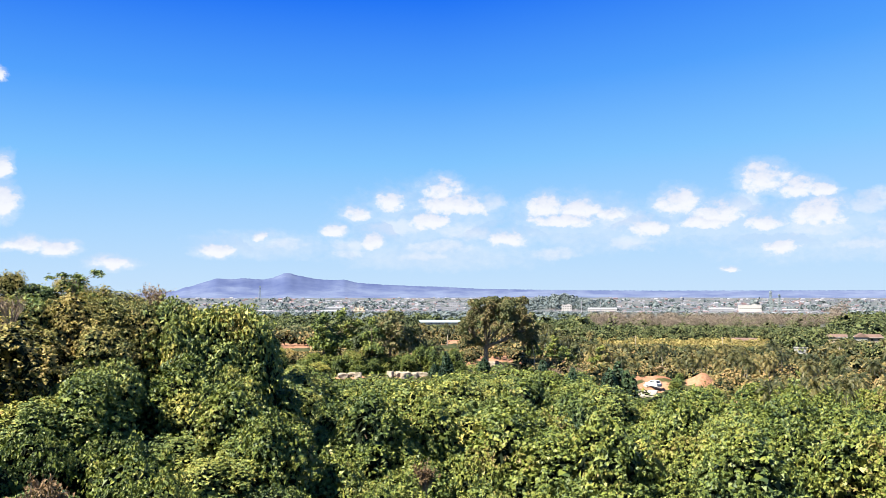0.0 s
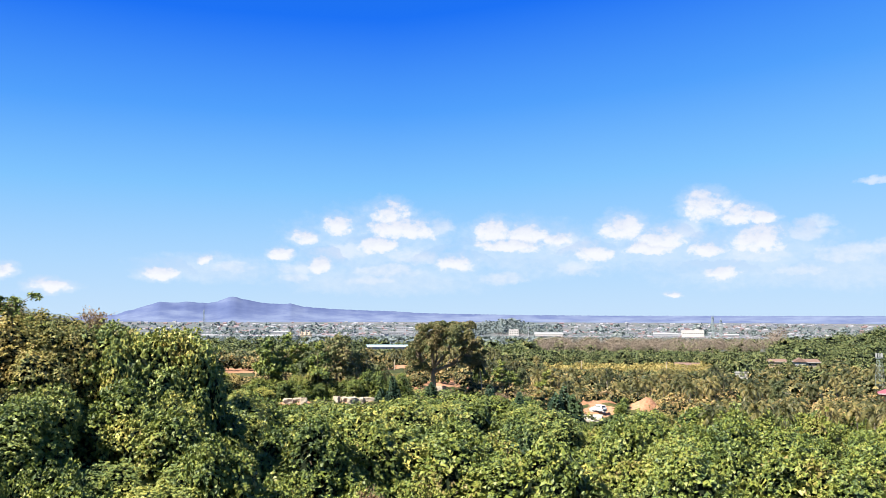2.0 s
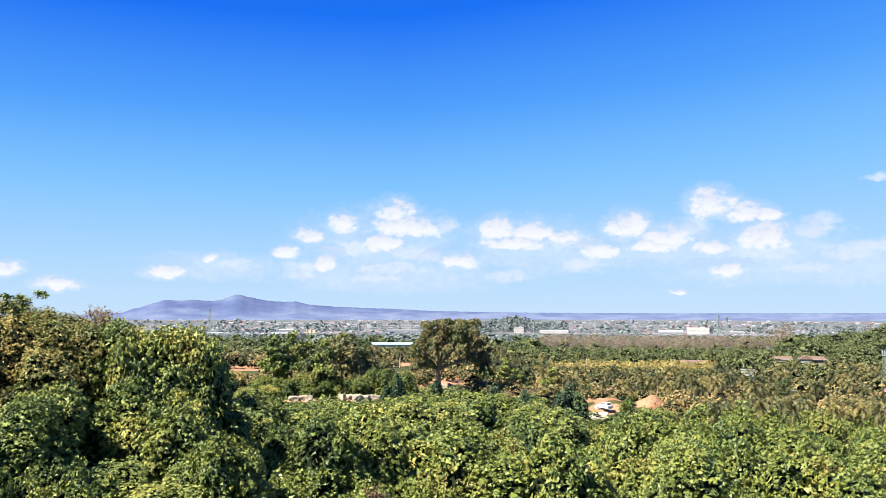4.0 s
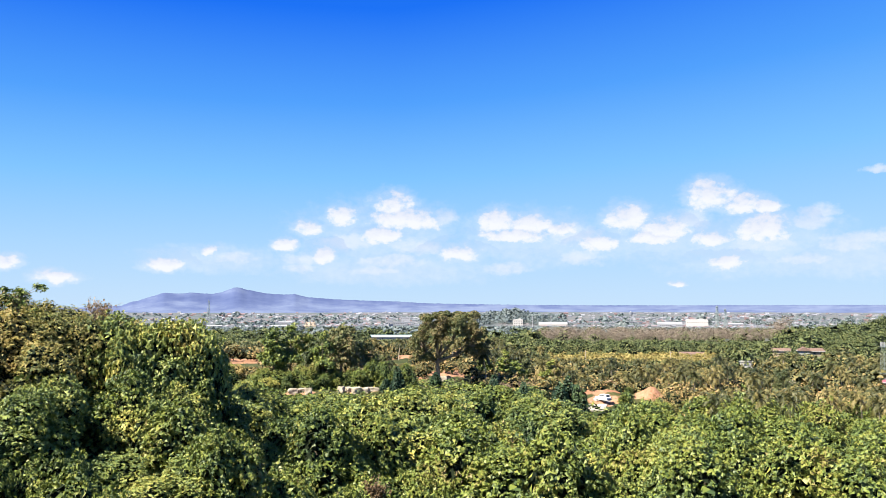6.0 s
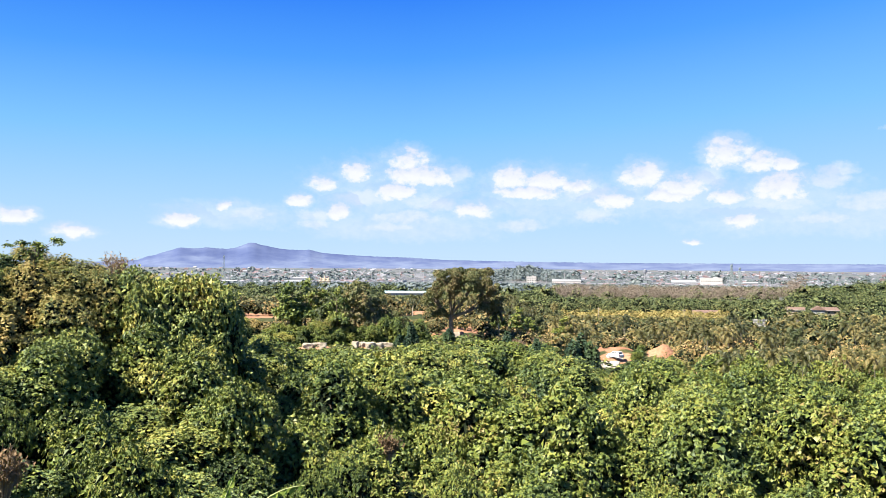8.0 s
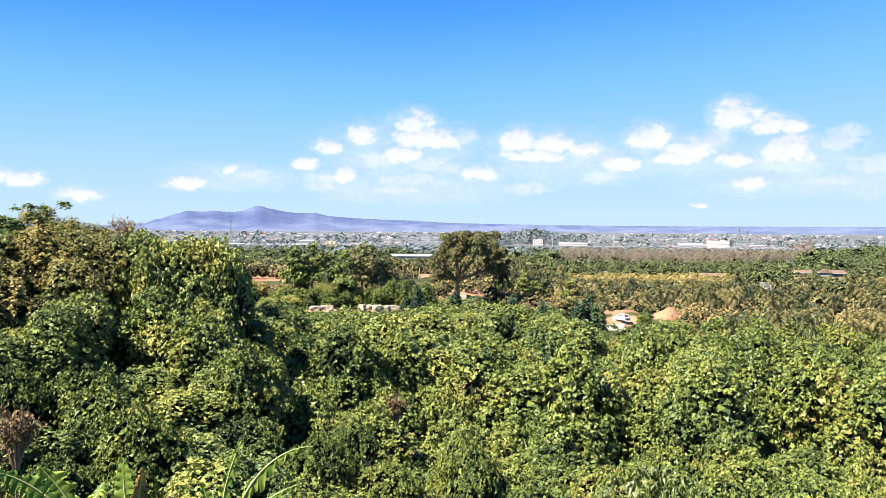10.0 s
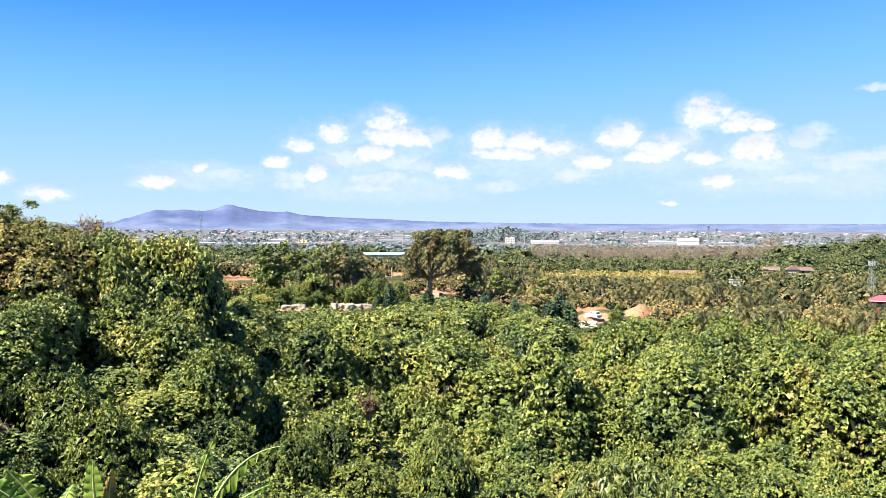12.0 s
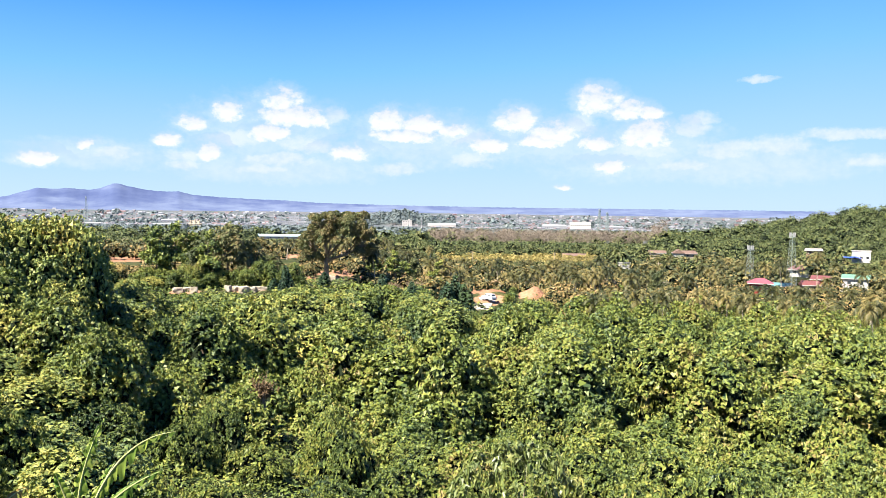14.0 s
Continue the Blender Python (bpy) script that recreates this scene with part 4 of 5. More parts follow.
STALK = plain("banana_stalk", (0.20, 0.22, 0.09), (0.30, 0.22, 0.12), 3.0, 0.6, 0.01)


def banana_leaf(parent, tip, bow, width, torn, turn=0.0, mat=None):
    """A big leaf from the plant's heart to its tip: a rib, and a blade torn here and there into lappets that hang down."""
    tip, bow = Vector(tip), Vector(bow)
    n = 30
    spine = [(bow * 2 * t * (1 - t)) + tip * t * t for t in np.linspace(0, 1, n + 1)]
    rib = tube(spine, list(np.linspace(0.035, 0.006, n + 1)), 5)
    made = []
    for hand in (-1, 1):
        j = 4
        while j < n:
            stop = min(n, j + (rng.integers(2, 6) if torn > 0.2 else rng.integers(7, 14)))
            flat = 1.0 if torn < 1.5 else 0.3
            sag, shift = torn * rng.uniform(0.25, 1.15), rng.uniform(-0.03, 0.03)
            rows = []
            for i in range(j, stop + 1):
                run = (spine[min(i + 1, n)] - spine[max(i - 1, 0)]).normalized()
                across = run.cross(Vector((math.sin(turn), -math.cos(turn), 0.25))).normalized()
                t = i / n
                w = width * 0.5 * max(0.02, math.sin(math.pi * min(1.0, 0.10 + t * 0.9))) ** 0.6
                taper = 0.72 if i in (j, stop) and torn > 0.2 else 1.0
                for c in range(5):
                    f = c / 4.0
                    pull = (0.5 * (j + stop) - i) * 0.5 * f * f if torn > 0.2 else 0.0      # lappets narrow to their ends
                    at = min(max(i + pull, 0.0), n - 0.001)
                    root = spine[int(at)].lerp(spine[int(at) + 1], at - int(at))
                    rows.append(root + across * hand * w * taper * flat * (f - 0.3 * min(sag, 1.2) * f * f) + run * shift * f + Vector((0, 0, 0.16 * w * math.sin(f * 2.4) - sag * w * f ** (1 + flat))) + run.cross(across) * 0.03 * math.sin(i * 2.1) * f)
            k = stop - j
            made.append((np.array(rows), np.array([(a * 5 + c, a * 5 + c + 1, a * 5 + c + 6, a * 5 + c + 5) for a in range(k) for c in range(4)])))
            j = stop
    leaf = part("leaf", joined(made), mat or LEAF_BANANA, parent, soft=True)
    part("midrib", rib, RIB, leaf)


def banana_plant(x, y, heart, tips):
    z = float(height(x, y))
    plant_ob = tagged(new("banana_plant"), "banana plant with torn upright green leaves on the slope", "banana plant", "banana plants below the terrace")
    tall = heart - z
    part("stalk", tube([(0, 0, 0), (0.05, 0, tall * 0.5), (0, 0, tall), (0, 0, tall + 0.5)], [0.2, 0.16, 0.11, 0.05], 9), STALK, plant_ob)
    for tip, bow, width, torn, turn, *mat in tips:
        banana_leaf(plant_ob, tip, bow, width, torn, turn, *mat)
    for child in plant_ob.children:
        if child.name.startswith("leaf"):
            child.location = (0, 0, tall)
    plant_ob.matrix_basis = pose(x, y, z)


banana_plant(-4.0, 18.57, 53.19, [((0.42, 0.1, 2.43), (-0.26, 0, 1.0), 0.36, 0.8, 0.2), ((1.82, 0.3, 2.05), (0.55, 0.1, 2.05), 0.44, 2.6, -0.3), ((-0.48, -0.1, 1.38), (-0.3, 0, 0.8), 0.30, 0.2, 0.0), ((1.59, 0.28, 1.25), (0.6, 0.1, 1.0), 0.26, 0.9, 0.0), ((0.5, 0.9, 1.3), (0.3, 0.4, 1.0), 0.4, 1.2, 0.5), ((1.0, 0.5, 0.9), (0.6, 0.2, 0.9), 0.45, 1.2, 0.0)])
banana_plant(-5.71, 18.12, 53.38, [((-0.25, -0.08, 1.83), (-0.30, -0.09, 0.95), 0.46, 0.1, 0.0), ((0.10, 0.05, 1.60), (0.02, 0.0, 1.2), 0.48, 0.7, 0.9, LEAF_WITHERED), ((0.7, 0.4, 0.9), (0.3, 0.2, 0.9), 0.4, 0.8, 0.0, LEAF_WITHERED)])
banana_plant(-6.63, 17.8, 53.74, [((-0.83, -0.3, 1.46), (-0.33, -0.1, 0.85), 0.85, 0.6, 0.0), ((-1.5, -0.6, 1.41), (-0.9, -0.3, 1.2), 0.7, 0.7, 0.3), ((0.2, 0.5, 0.9), (0.1, 0.2, 0.8), 0.5, 0.9, 0.0), ((-1.2, 0.4, 1.0), (-0.7, 0.2, 0.9), 0.6, 1.1, 0.0)])

# ---------------------------------------------------------------- dry things among the green
TWIG = plain("dry_twigs", (0.13, 0.10, 0.075), (0.27, 0.21, 0.16), 2.0, 0.9)
DRY_LEAF = leaf_material("withered_leaf", [(0.0, (0.06, 0.042, 0.026)), (0.5, (0.14, 0.092, 0.050)), (1.0, (0.26, 0.175, 0.095))], rough=0.7, specular=0.2)


def dry_shrub(x, y, top, wide, label, leafy):
    """A leafless bush of thin forked twigs, with or without withered leaves."""
    ob = tagged(new("dry_shrub"), label, "shrub", "withered shrubs")
    z = float(height(x, y))
    high, made, points = top - z, [], []
    for j in range(26):
        a, r = rng.uniform(0, 2 * math.pi), wide * rng.uniform(0.3, 1.0)
        s = Vector((0.1 * math.cos(a), 0.1 * math.sin(a), max(0, high - 2.6)))
        e = Vector((r * math.cos(a), r * math.sin(a), high - rng.uniform(0.0, 0.9)))
        mid = s.lerp(e, 0.55) + Vector((0, 0, 0.3))
        made.append(tube([s, mid, e], [0.05, 0.035, 0.012], 4))
        for _ in range(4):
            b = mid.lerp(e, rng.uniform(0.1, 0.9))
            q = b + Vector(rng.normal(0, 0.45, 3)) + Vector((0, 0, 0.35))
            made.append(tube([b, (b + q) / 2 + Vector((0, 0, 0.06)), q], [0.02, 0.015, 0.008], 3))
            points += [q.lerp(b, rng.uniform(0, 0.6)) for _ in range(leafy)]
    made.append(tube([(0, 0, -0.2), (0.05, 0, high * 0.4), (0, 0, max(0.3, high - 2.4))], [0.09, 0.07, 0.06], 5))
    part("branchwork", joined(made), TWIG, ob)
    if points:
        p = np.array(points) + rng.normal(0, 0.12, (len(points), 3))
        part("foliage", leaves(p, unit(rng.normal(0, 1, p.shape)), 0.24, 0.13, 0.3, 0.8, 0.9), DRY_LEAF, ob)
    ob.matrix_basis = pose(x, y, z)


for az, d, el, wide, label, leafy in ((-26.3, 76, -0.3, 1.6, "bare grey shrub with pale twigs on the rise", 0), (-27.6, 74, -1.6, 1.7, "bare grey shrub with pale twigs on the rise", 0), (-24.3, 48, -11.4, 0.9, "withered brown vine-hung shrub in the gully", 8), (-26.3, 47, -12.8, 1.0, "withered brown vine-hung shrub in the gully", 8),
                                      (-1.2, 76, -11.3, 0.6, "withered brown vine-hung shrub in the gully", 9), (-12.7, 112, -5.6, 2.2, "reddish withered shrub beside dark trees", 9), (7.2, 214, -4.9, 2.6, "bare pinkish shrub over orange soil", 2), (8.6, 216, -4.8, 2.6, "bare pinkish shrub over orange soil", 2), (-18.2, 96, 0.25, 1.5, "bare grey shrub with pale twigs on the rise", 3)):
    dry_shrub(d * math.sin(radians(az)), d * math.cos(radians(az)), 60 + d * math.tan(radians(el)), wide, label, leafy)


# ---------------------------------------------------------------- houses, towers, vehicles
def painted(name, colour, worn=0.75, rough=0.6, scale=1.0, metallic=0.0, relief=0.0):
    return plain(name, colour, tuple(c * worn for c in colour), scale, rough, relief, metallic=metallic)


WHITE = painted("white_plaster", (0.442, 0.425, 0.408), 0.82)
CREAM = painted("cream_plaster", (0.340, 0.281, 0.212), 0.8)
GREY = painted("grey_concrete", (0.42, 0.41, 0.39), 0.7, 0.9)
RED_WALL = painted("red_painted_wall", (0.24, 0.02, 0.03), 0.8)
RED_ROOF = painted("red_sheet_roof", (0.16, 0.060, 0.058), 0.75, 0.45)
PINK_ROOF = painted("faded_red_sheet_roof", (0.272, 0.076, 0.098), 0.8, 0.45)
RUST_ROOF = painted("rusty_sheet_roof", (0.17, 0.112, 0.090), 0.6, 0.7)
TEAL_ROOF = painted("teal_sheet_roof", (0.11, 0.235, 0.24), 0.85, 0.45)
GREEN_ROOF = painted("green_sheet_roof", (0.12, 0.24, 0.17), 0.85, 0.45)
BROWN_ROOF = painted("brown_tile_roof", (0.14, 0.075, 0.075), 0.7, 0.8)
PALE_ROOF = painted("pale_sheet_roof", (0.306, 0.264, 0.255), 0.8, 0.5)
PALE_TEAL = painted("pale_teal_sheet_roof", (0.24, 0.36, 0.40), 0.9, 0.5)
BLUE_TARP = painted("blue_tarpaulin", (0.03, 0.08, 0.42), 0.7, 0.4)
STEEL = painted("galvanised_steel", (0.27, 0.32, 0.31), 0.8, 0.5, 1.0, 0.3)
DARK_STEEL = painted("dark_steel", (0.10, 0.10, 0.11), 0.7, 0.5)
GLASS = plain("window_glass", (0.02, 0.025, 0.03), (0.03, 0.035, 0.04), 1.0, 0.12, specular=0.6)
WOOD = plain("weathered_wood", (0.22, 0.17, 0.12), (0.34, 0.28, 0.21), 2.0, 0.9, 0.01)
# far-town colours, dulled and blued to paint in distance haze
FAR_WHITE = painted("haze_tinted_white", (0.285, 0.292, 0.315), 0.85)
FAR_GREY = painted("haze_tinted_grey", (0.170, 0.183, 0.212), 0.8)
FAR_RUST = painted("haze_tinted_red", (0.204, 0.145, 0.145), 0.8)


def box(x, y, z, sx, sy, sz):
    """A block: the middle of its base, and its size."""
    v = np.array([(x + sx * (i - 0.5), y + sy * (j - 0.5), z + sz * k) for k in (0, 1) for j in (0, 1) for i in (0, 1)], float)
    return v, np.array([[0, 2, 3, 1], [4, 5, 7, 6], [0, 1, 5, 4], [1, 3, 7, 5], [3, 2, 6, 7], [2, 0, 4, 6]])


def slab_roof(w, d, z, rise, over, hip):
    """A pitched sheet roof with an overhang and thickness; hip: how far the ridge is drawn in."""
    a, b, r = w / 2 + over, d / 2 + over, w / 2 + over - hip
    low = [(-a, -b, z), (a, -b, z), (a, b, z), (-a, b, z), (-r, 0, z + rise), (r, 0, z + rise)]
    top = [(p[0], p[1], p[2] + 0.16) for p in low]
    v = np.array(low + top, float)
    f = [(0, 4, 5, 1), (2, 5, 4, 3), (6, 7, 11, 10), (8, 9, 10, 11), (0, 1, 7, 6), (1, 2, 8, 7), (2, 3, 9, 8), (3, 0, 6, 9), (1, 5, 2, 2), (3, 4, 0, 0), (7, 8, 11, 11), (9, 6, 10, 10)]
    return v, f


def mixed_part(name, verts, faces, mat, parent, label=""):
    me = bpy.data.meshes.new(name)
    me.from_pydata([tuple(p) for p in verts], [], [tuple(dict.fromkeys(f)) for f in faces])
    me.materials.append(mat)
    ob = new(name, me)
    ob.parent = parent
    return tagged(ob, label) if label else ob


def seams(w, d, z, rise, over, hip):
    """Raised seams of a sheet roof, running from ridge to eave on both slopes."""
    made, a, b = [], w / 2 + over, d / 2 + over
    for k in range(-3, 4):
        x = k * a / 3.6
        if abs(x) > a - hip:
            continue
        for s in (-1, 1):
            made.append(tube([(x, s * b, z + 0.18), (x, 0, z + rise + 0.18)], [0.05, 0.05], 4))
    return made


def house(label, x, y, turn, w, d, h, roof, wall=WHITE, rise=1.6, over=0.7, hip=0.0, windows=2, z=None, group="village houses", name="house"):
    base = float(height(x, y)) if z is None else z
    ob = tagged(new(name), label, "house", group)
    thick = 0.2
    shell = [box(0, -d / 2 + thick / 2, -1, w, thick, h + 1), box(0, d / 2 - thick / 2, -1, w, thick, h + 1), box(-w / 2 + thick / 2, 0, -1, thick, d - 2 * thick, h + 1), box(w / 2 - thick / 2, 0, -1, thick, d - 2 * thick, h + 1), box(0, 0, -0.05, w - 2 * thick, d - 2 * thick, 0.1)]
    part("wall", joined(shell), wall, ob)
    if hip is None:
        top = part("roof", joined([box(0, 0, h + 0.003, w + 2 * over, d + 2 * over, 0.2), box(0, -d / 2 - over + 0.1, h + 0.203, w + 2 * over, 0.2, 0.35)]), roof, ob)
    else:
        top = mixed_part("roof", *slab_roof(w, d, h + 0.003, rise, over, hip), roof, ob)
        for rib in seams(w, d, h, rise, over, hip):
            part("seam", rib, roof, top)
        if hip < 0.5:
            for s in (-1, 1):
                mixed_part("gable", [(s * w / 2, -d / 2, h), (s * w / 2, d / 2, h), (s * w / 2, 0, h + rise * 0.97), (s * (w / 2 - thick), -d / 2, h), (s * (w / 2 - thick), d / 2, h), (s * (w / 2 - thick), 0, h + rise * 0.97)], [(0, 1, 2), (3, 5, 4), (0, 3, 4, 1), (1, 4, 5, 2), (2, 5, 3, 0)], wall, ob)
        for s in (-1, 1):
            part("fascia", box(0, s * (d / 2 + over + 0.03), h - 0.06, w + 2 * over, 0.05, 0.24), WHITE, ob, "white fascia board")
    for k in range(windows):
        u = (k + 0.5) / windows * w - w / 2
        for s in (-1, 1):
            win = part("window", joined([box(u, s * (d / 2 + 0.02), 0.9, 1.3, 0.05, 0.08), box(u, s * (d / 2 + 0.02), 2.05, 1.3, 0.05, 0.08), box(u - 0.62, s * (d / 2 + 0.02), 0.98, 0.07, 0.05, 1.07), box(u + 0.62, s * (d / 2 + 0.02), 0.98, 0.07, 0.05, 1.07)]), GREY, ob)
            part("pane", box(u, s * (d / 2 + 0.012), 0.98, 1.17, 0.02, 1.07), GLASS, win)
    part("door", box(w / 2 + 0.03, 0.4, 0, 0.06, 0.9, 2.05), WOOD, ob)
    ob.matrix_basis = pose(x, y, base, 0, 0, turn)
    return ob


house("small house with faded pink-red hip roof and red walls", 164.8, 280.1, -28, 7.0, 6.0, 3.0, PINK_ROOF, RED_WALL, 1.7, 0.9, 3.2, z=32.6)
house("low house under a bright teal sheet roof", 174.6, 283.0, -36, 6.0, 5.0, 2.2, TEAL_ROOF, CREAM, 1.0, 0.5, 0.0, z=32.2)
house("small house with a deep red gable roof", 184.6, 281.0, -20, 5.6, 5.0, 2.6, RED_ROOF, CREAM, 1.5, 0.5, 0.3, z=32.2)
house("house with a dark red roof among palms", 194.4, 289.0, -38, 6.5, 5.5, 3.2, RED_ROOF, RED_WALL, 1.3, 0.5, 0.3, z=33.0)
house("shed under a pale sheet roof", 198.0, 283.0, -30, 5.0, 4.2, 2.2, PALE_ROOF, WHITE, 0.9, 0.5, 0.0, z=31.9)
house("house with a mint green sheet roof", 206.0, 285.4, -40, 8.2, 6.5, 3.0, GREEN_ROOF, GREY, 1.3, 0.7, 0.0, z=33.8)
house("white flat-roofed house at the foot of the hill", 283.5, 389.5, -35, 8.5, 7.0, 4.6, WHITE, WHITE, 0, 0.3, None, 3, z=37.4)
house("white-fronted bungalow with a brown hip roof", 216.1, 337.0, -33, 7.4, 6.0, 2.4, BROWN_ROOF, WHITE, 1.8, 0.9, 3.0, z=34.0)
house("low house with a pale roof by the hill", 287.1, 434.5, -33, 8.0, 6.0, 2.8, PALE_ROOF, BROWN_ROOF, 1.1, 0.8, 0.5, z=37.3)
house("wide house with a rust-red gable roof", 246.0, 505.0, -8, 11, 8, 2.6, RUST_ROOF, CREAM, 1.8, 0.8, 0.4, 3, z=31.9)
house("white house with a red roof and steep gable", 240.0, 503.0, 72, 8, 6, 3.0, RUST_ROOF, WHITE, 2.2, 0.7, 0.2, 2, z=31.9)
house("long low house with a rusty roof", 228.0, 507.0, -25, 10, 6, 2.8, RUST_ROOF, CREAM, 1.5, 0.7, 0.3, 2, z=31.9)
house("small white house with dark windows among palms", 175.0, 429.0, -22, 6.0, 5.0, 4.4, WHITE, WHITE, 0, 0.4, None, 2, z=28.9)
house("shelter with a pale flat roof behind the palms", 195.0, 481.0, -22, 6.5, 4.0, 5.4, PALE_ROOF, GREY, 0.5, 0.5, 0.0, 1)
house("long brown-roofed barn at a dry field", 211.5, 614.5, -18, 17, 8, 3.0, RUST_ROOF, CREAM, 2.2, 0.9, 0.4, 3, z=23.4)
house("low pale teal-roofed hall on the plain", 0.7, 1100, 0, 62, 22, 3.0, PALE_TEAL, FAR_WHITE, 2.4, 1.0, 0.5, 6, z=20.6)
house("long pale-roofed shed beside a field", -204, 1283, 8, 34, 16, 6.0, PALE_ROOF, FAR_WHITE, 3.0, 1.0, 0.5, 4, z=15)
house("long pale-roofed shed beside a field", -228, 1240, 8, 30, 14, 5.0, PALE_ROOF, CREAM, 3.0, 1.0, 0.5, 4, z=14)


def tarp():
    ob = tagged(new("tarpaulin"), "sagging dark blue tarpaulin shelter on thin poles", "tarpaulin")
    k, made = 8, []
    g = np.linspace(-1, 1, k + 1)
    top = np.array([(u * 4.2, v * 2.4, 2.4 + 0.5 * (1 - u * u) * (1 - v * v) - 0.25 * abs(u) * abs(v) + 0.25 * math.sin(u * 5)) for v in g for u in g])
    low = top - np.array([0, 0, 0.06])
    f = [(j * (k + 1) + i, j * (k + 1) + i + 1, (j + 1) * (k + 1) + i + 1, (j + 1) * (k + 1) + i) for j in range(k) for i in range(k)]
    n = len(top)
    mixed_part("sheet", np.concatenate([top, low]), f + [tuple(q + n for q in reversed(c)) for c in f], BLUE_TARP, ob)
    for sx in (-1, 1):
        for sy in (-1, 1):
            part("post", tube([(sx * 4.1, sy * 2.3, -1.0), (sx * 4.1, sy * 2.3, 2.35)], [0.06, 0.05], 6), WOOD, ob)
    ob.matrix_basis = pose(277.5, 388.0, 36.6, 0, 0, -35)


tarp()


def lattice_tower(label, x, y, z, high, foot, top, bays, rod, dishes=6):
    """A four-legged steel mast with braces, rings and aerials at its head."""
    ob = tagged(new("lattice_tower"), label, "tower", "steel towers")

    def corner(i, t):
        s = (foot + (top - foot) * t) / 2
        return Vector(((-s, s, s, -s)[i], (-s, -s, s, s)[i], high * t))

    for i in range(4):
        part("leg", tube([corner(i, 0) - Vector((0, 0, 2)), corner(i, 0.5), corner(i, 1)], [rod, rod * 0.9, rod * 0.75], 6), STEEL, ob)
    cross, rings = [], []
    for b in range(bays):
        t0, t1 = 1 - (1 - b / bays) ** 1.0, (b + 1) / bays
        for i in range(4):
            j = (i + 1) % 4
            cross.append(tube([corner(i, t0), corner(j, t1)], [rod * 0.5] * 2, 4))
            cross.append(tube([corner(j, t0), corner(i, t1)], [rod * 0.5] * 2, 4))
            rings.append(tube([corner(i, t1), corner(j, t1)], [rod * 0.55] * 2, 4))
    part("bracing", joined(cross), STEEL, ob)
    part("ring", joined(rings), STEEL, ob)
    part("platform", box(0, 0, high * 0.93, top * 1.9, top * 1.9, 0.12), STEEL, ob)
    for k in range(dishes):
        a = 2 * math.pi * k / dishes
        aerial = part("aerial", box(0, 0, 0, 0.26, 0.14, 1.5), FAR_WHITE, ob)
        aerial.matrix_basis = pose(top * 1.0 * math.cos(a), top * 1.0 * math.sin(a), high * 0.95, 0, 0, math.degrees(a) + 90)
    part("rod", tube([(0, 0, high), (0, 0, high * 1.06)], [rod * 0.5, rod * 0.3], 5), STEEL, ob)
    ob.matrix_basis = pose(x, y, z, 0, 0, 15)
    return ob


lattice_tower("pale steel lattice phone mast rising over red-roofed houses", 176.0, 279.1, 33.6, 19.4, 2.8, 1.0, 11, 0.055, 6)
lattice_tower("short steel lattice mast with aerials among palms", 169.2, 294.9, 34.0, 13.4, 2.6, 1.1, 8, 0.055, 6)
lattice_tower("thin far lattice mast on the plain", -369, 1761, 16, 58, 7, 2.2, 9, 0.30, 3)
lattice_tower("white far power mast beside a large hall", 737, 1966, 13.5, 51, 7, 3.0, 7, 0.42, 3)
lattice_tower("white far power mast beside a large hall", 752, 1955, 13.5, 44, 7, 3.0, 7, 0.42, 3)


def water_tower(x, y, z, high):
    ob = tagged(new("water_tower"), "far grey water tower on slim legs", "water tower")
    for a in range(4):
        t = a * math.pi / 2 + 0.6
        part("leg", tube([(5 * math.cos(t), 5 * math.sin(t), -3), (3.4 * math.cos(t), 3.4 * math.sin(t), high)], [0.7, 0.6], 6), FAR_GREY, ob)
    part("tank", tube([(0, 0, high - 1), (0, 0, high), (0, 0, high + 7), (0, 0, high + 10)], [3, 5.5, 5.5, 0.6], 16), FAR_GREY, ob)
    ob.matrix_basis = pose(x, y, z)


water_tower(685, 2508, 14, 26)


def pole(x, y, high, sink=0.5):
    ob = tagged(new("utility_pole"), "weathered pale utility pole with a crossarm and wires' insulators", "utility pole", "utility poles")
    part("post", tube([(0, 0, -sink), (0, 0, high)], [0.17, 0.11], 7), PALE_BARK, ob)
    part("crossarm", box(0, 0, high - 0.8, 1.8, 0.12, 0.14), WOOD, ob)
    for s in (-0.8, 0.0, 0.8):
        part("insulator", tube([(s, 0, high - 0.66), (s, 0, high - 0.45)], [0.06, 0.04], 6), WHITE, ob)
    ob.matrix_basis = pose(x, y, float(height(x, y)), 0, 0, rng.uniform(-40, 40))


for x, y, high in ((185.0, 277.5, 7.5), (196, 340, 8), (161, 356, 9), (118, 255, 8), (205, 455, 9), (101, 460, 9), (46, 262, 8.5), (150, 470, 9)):
    pole(x, y, high)


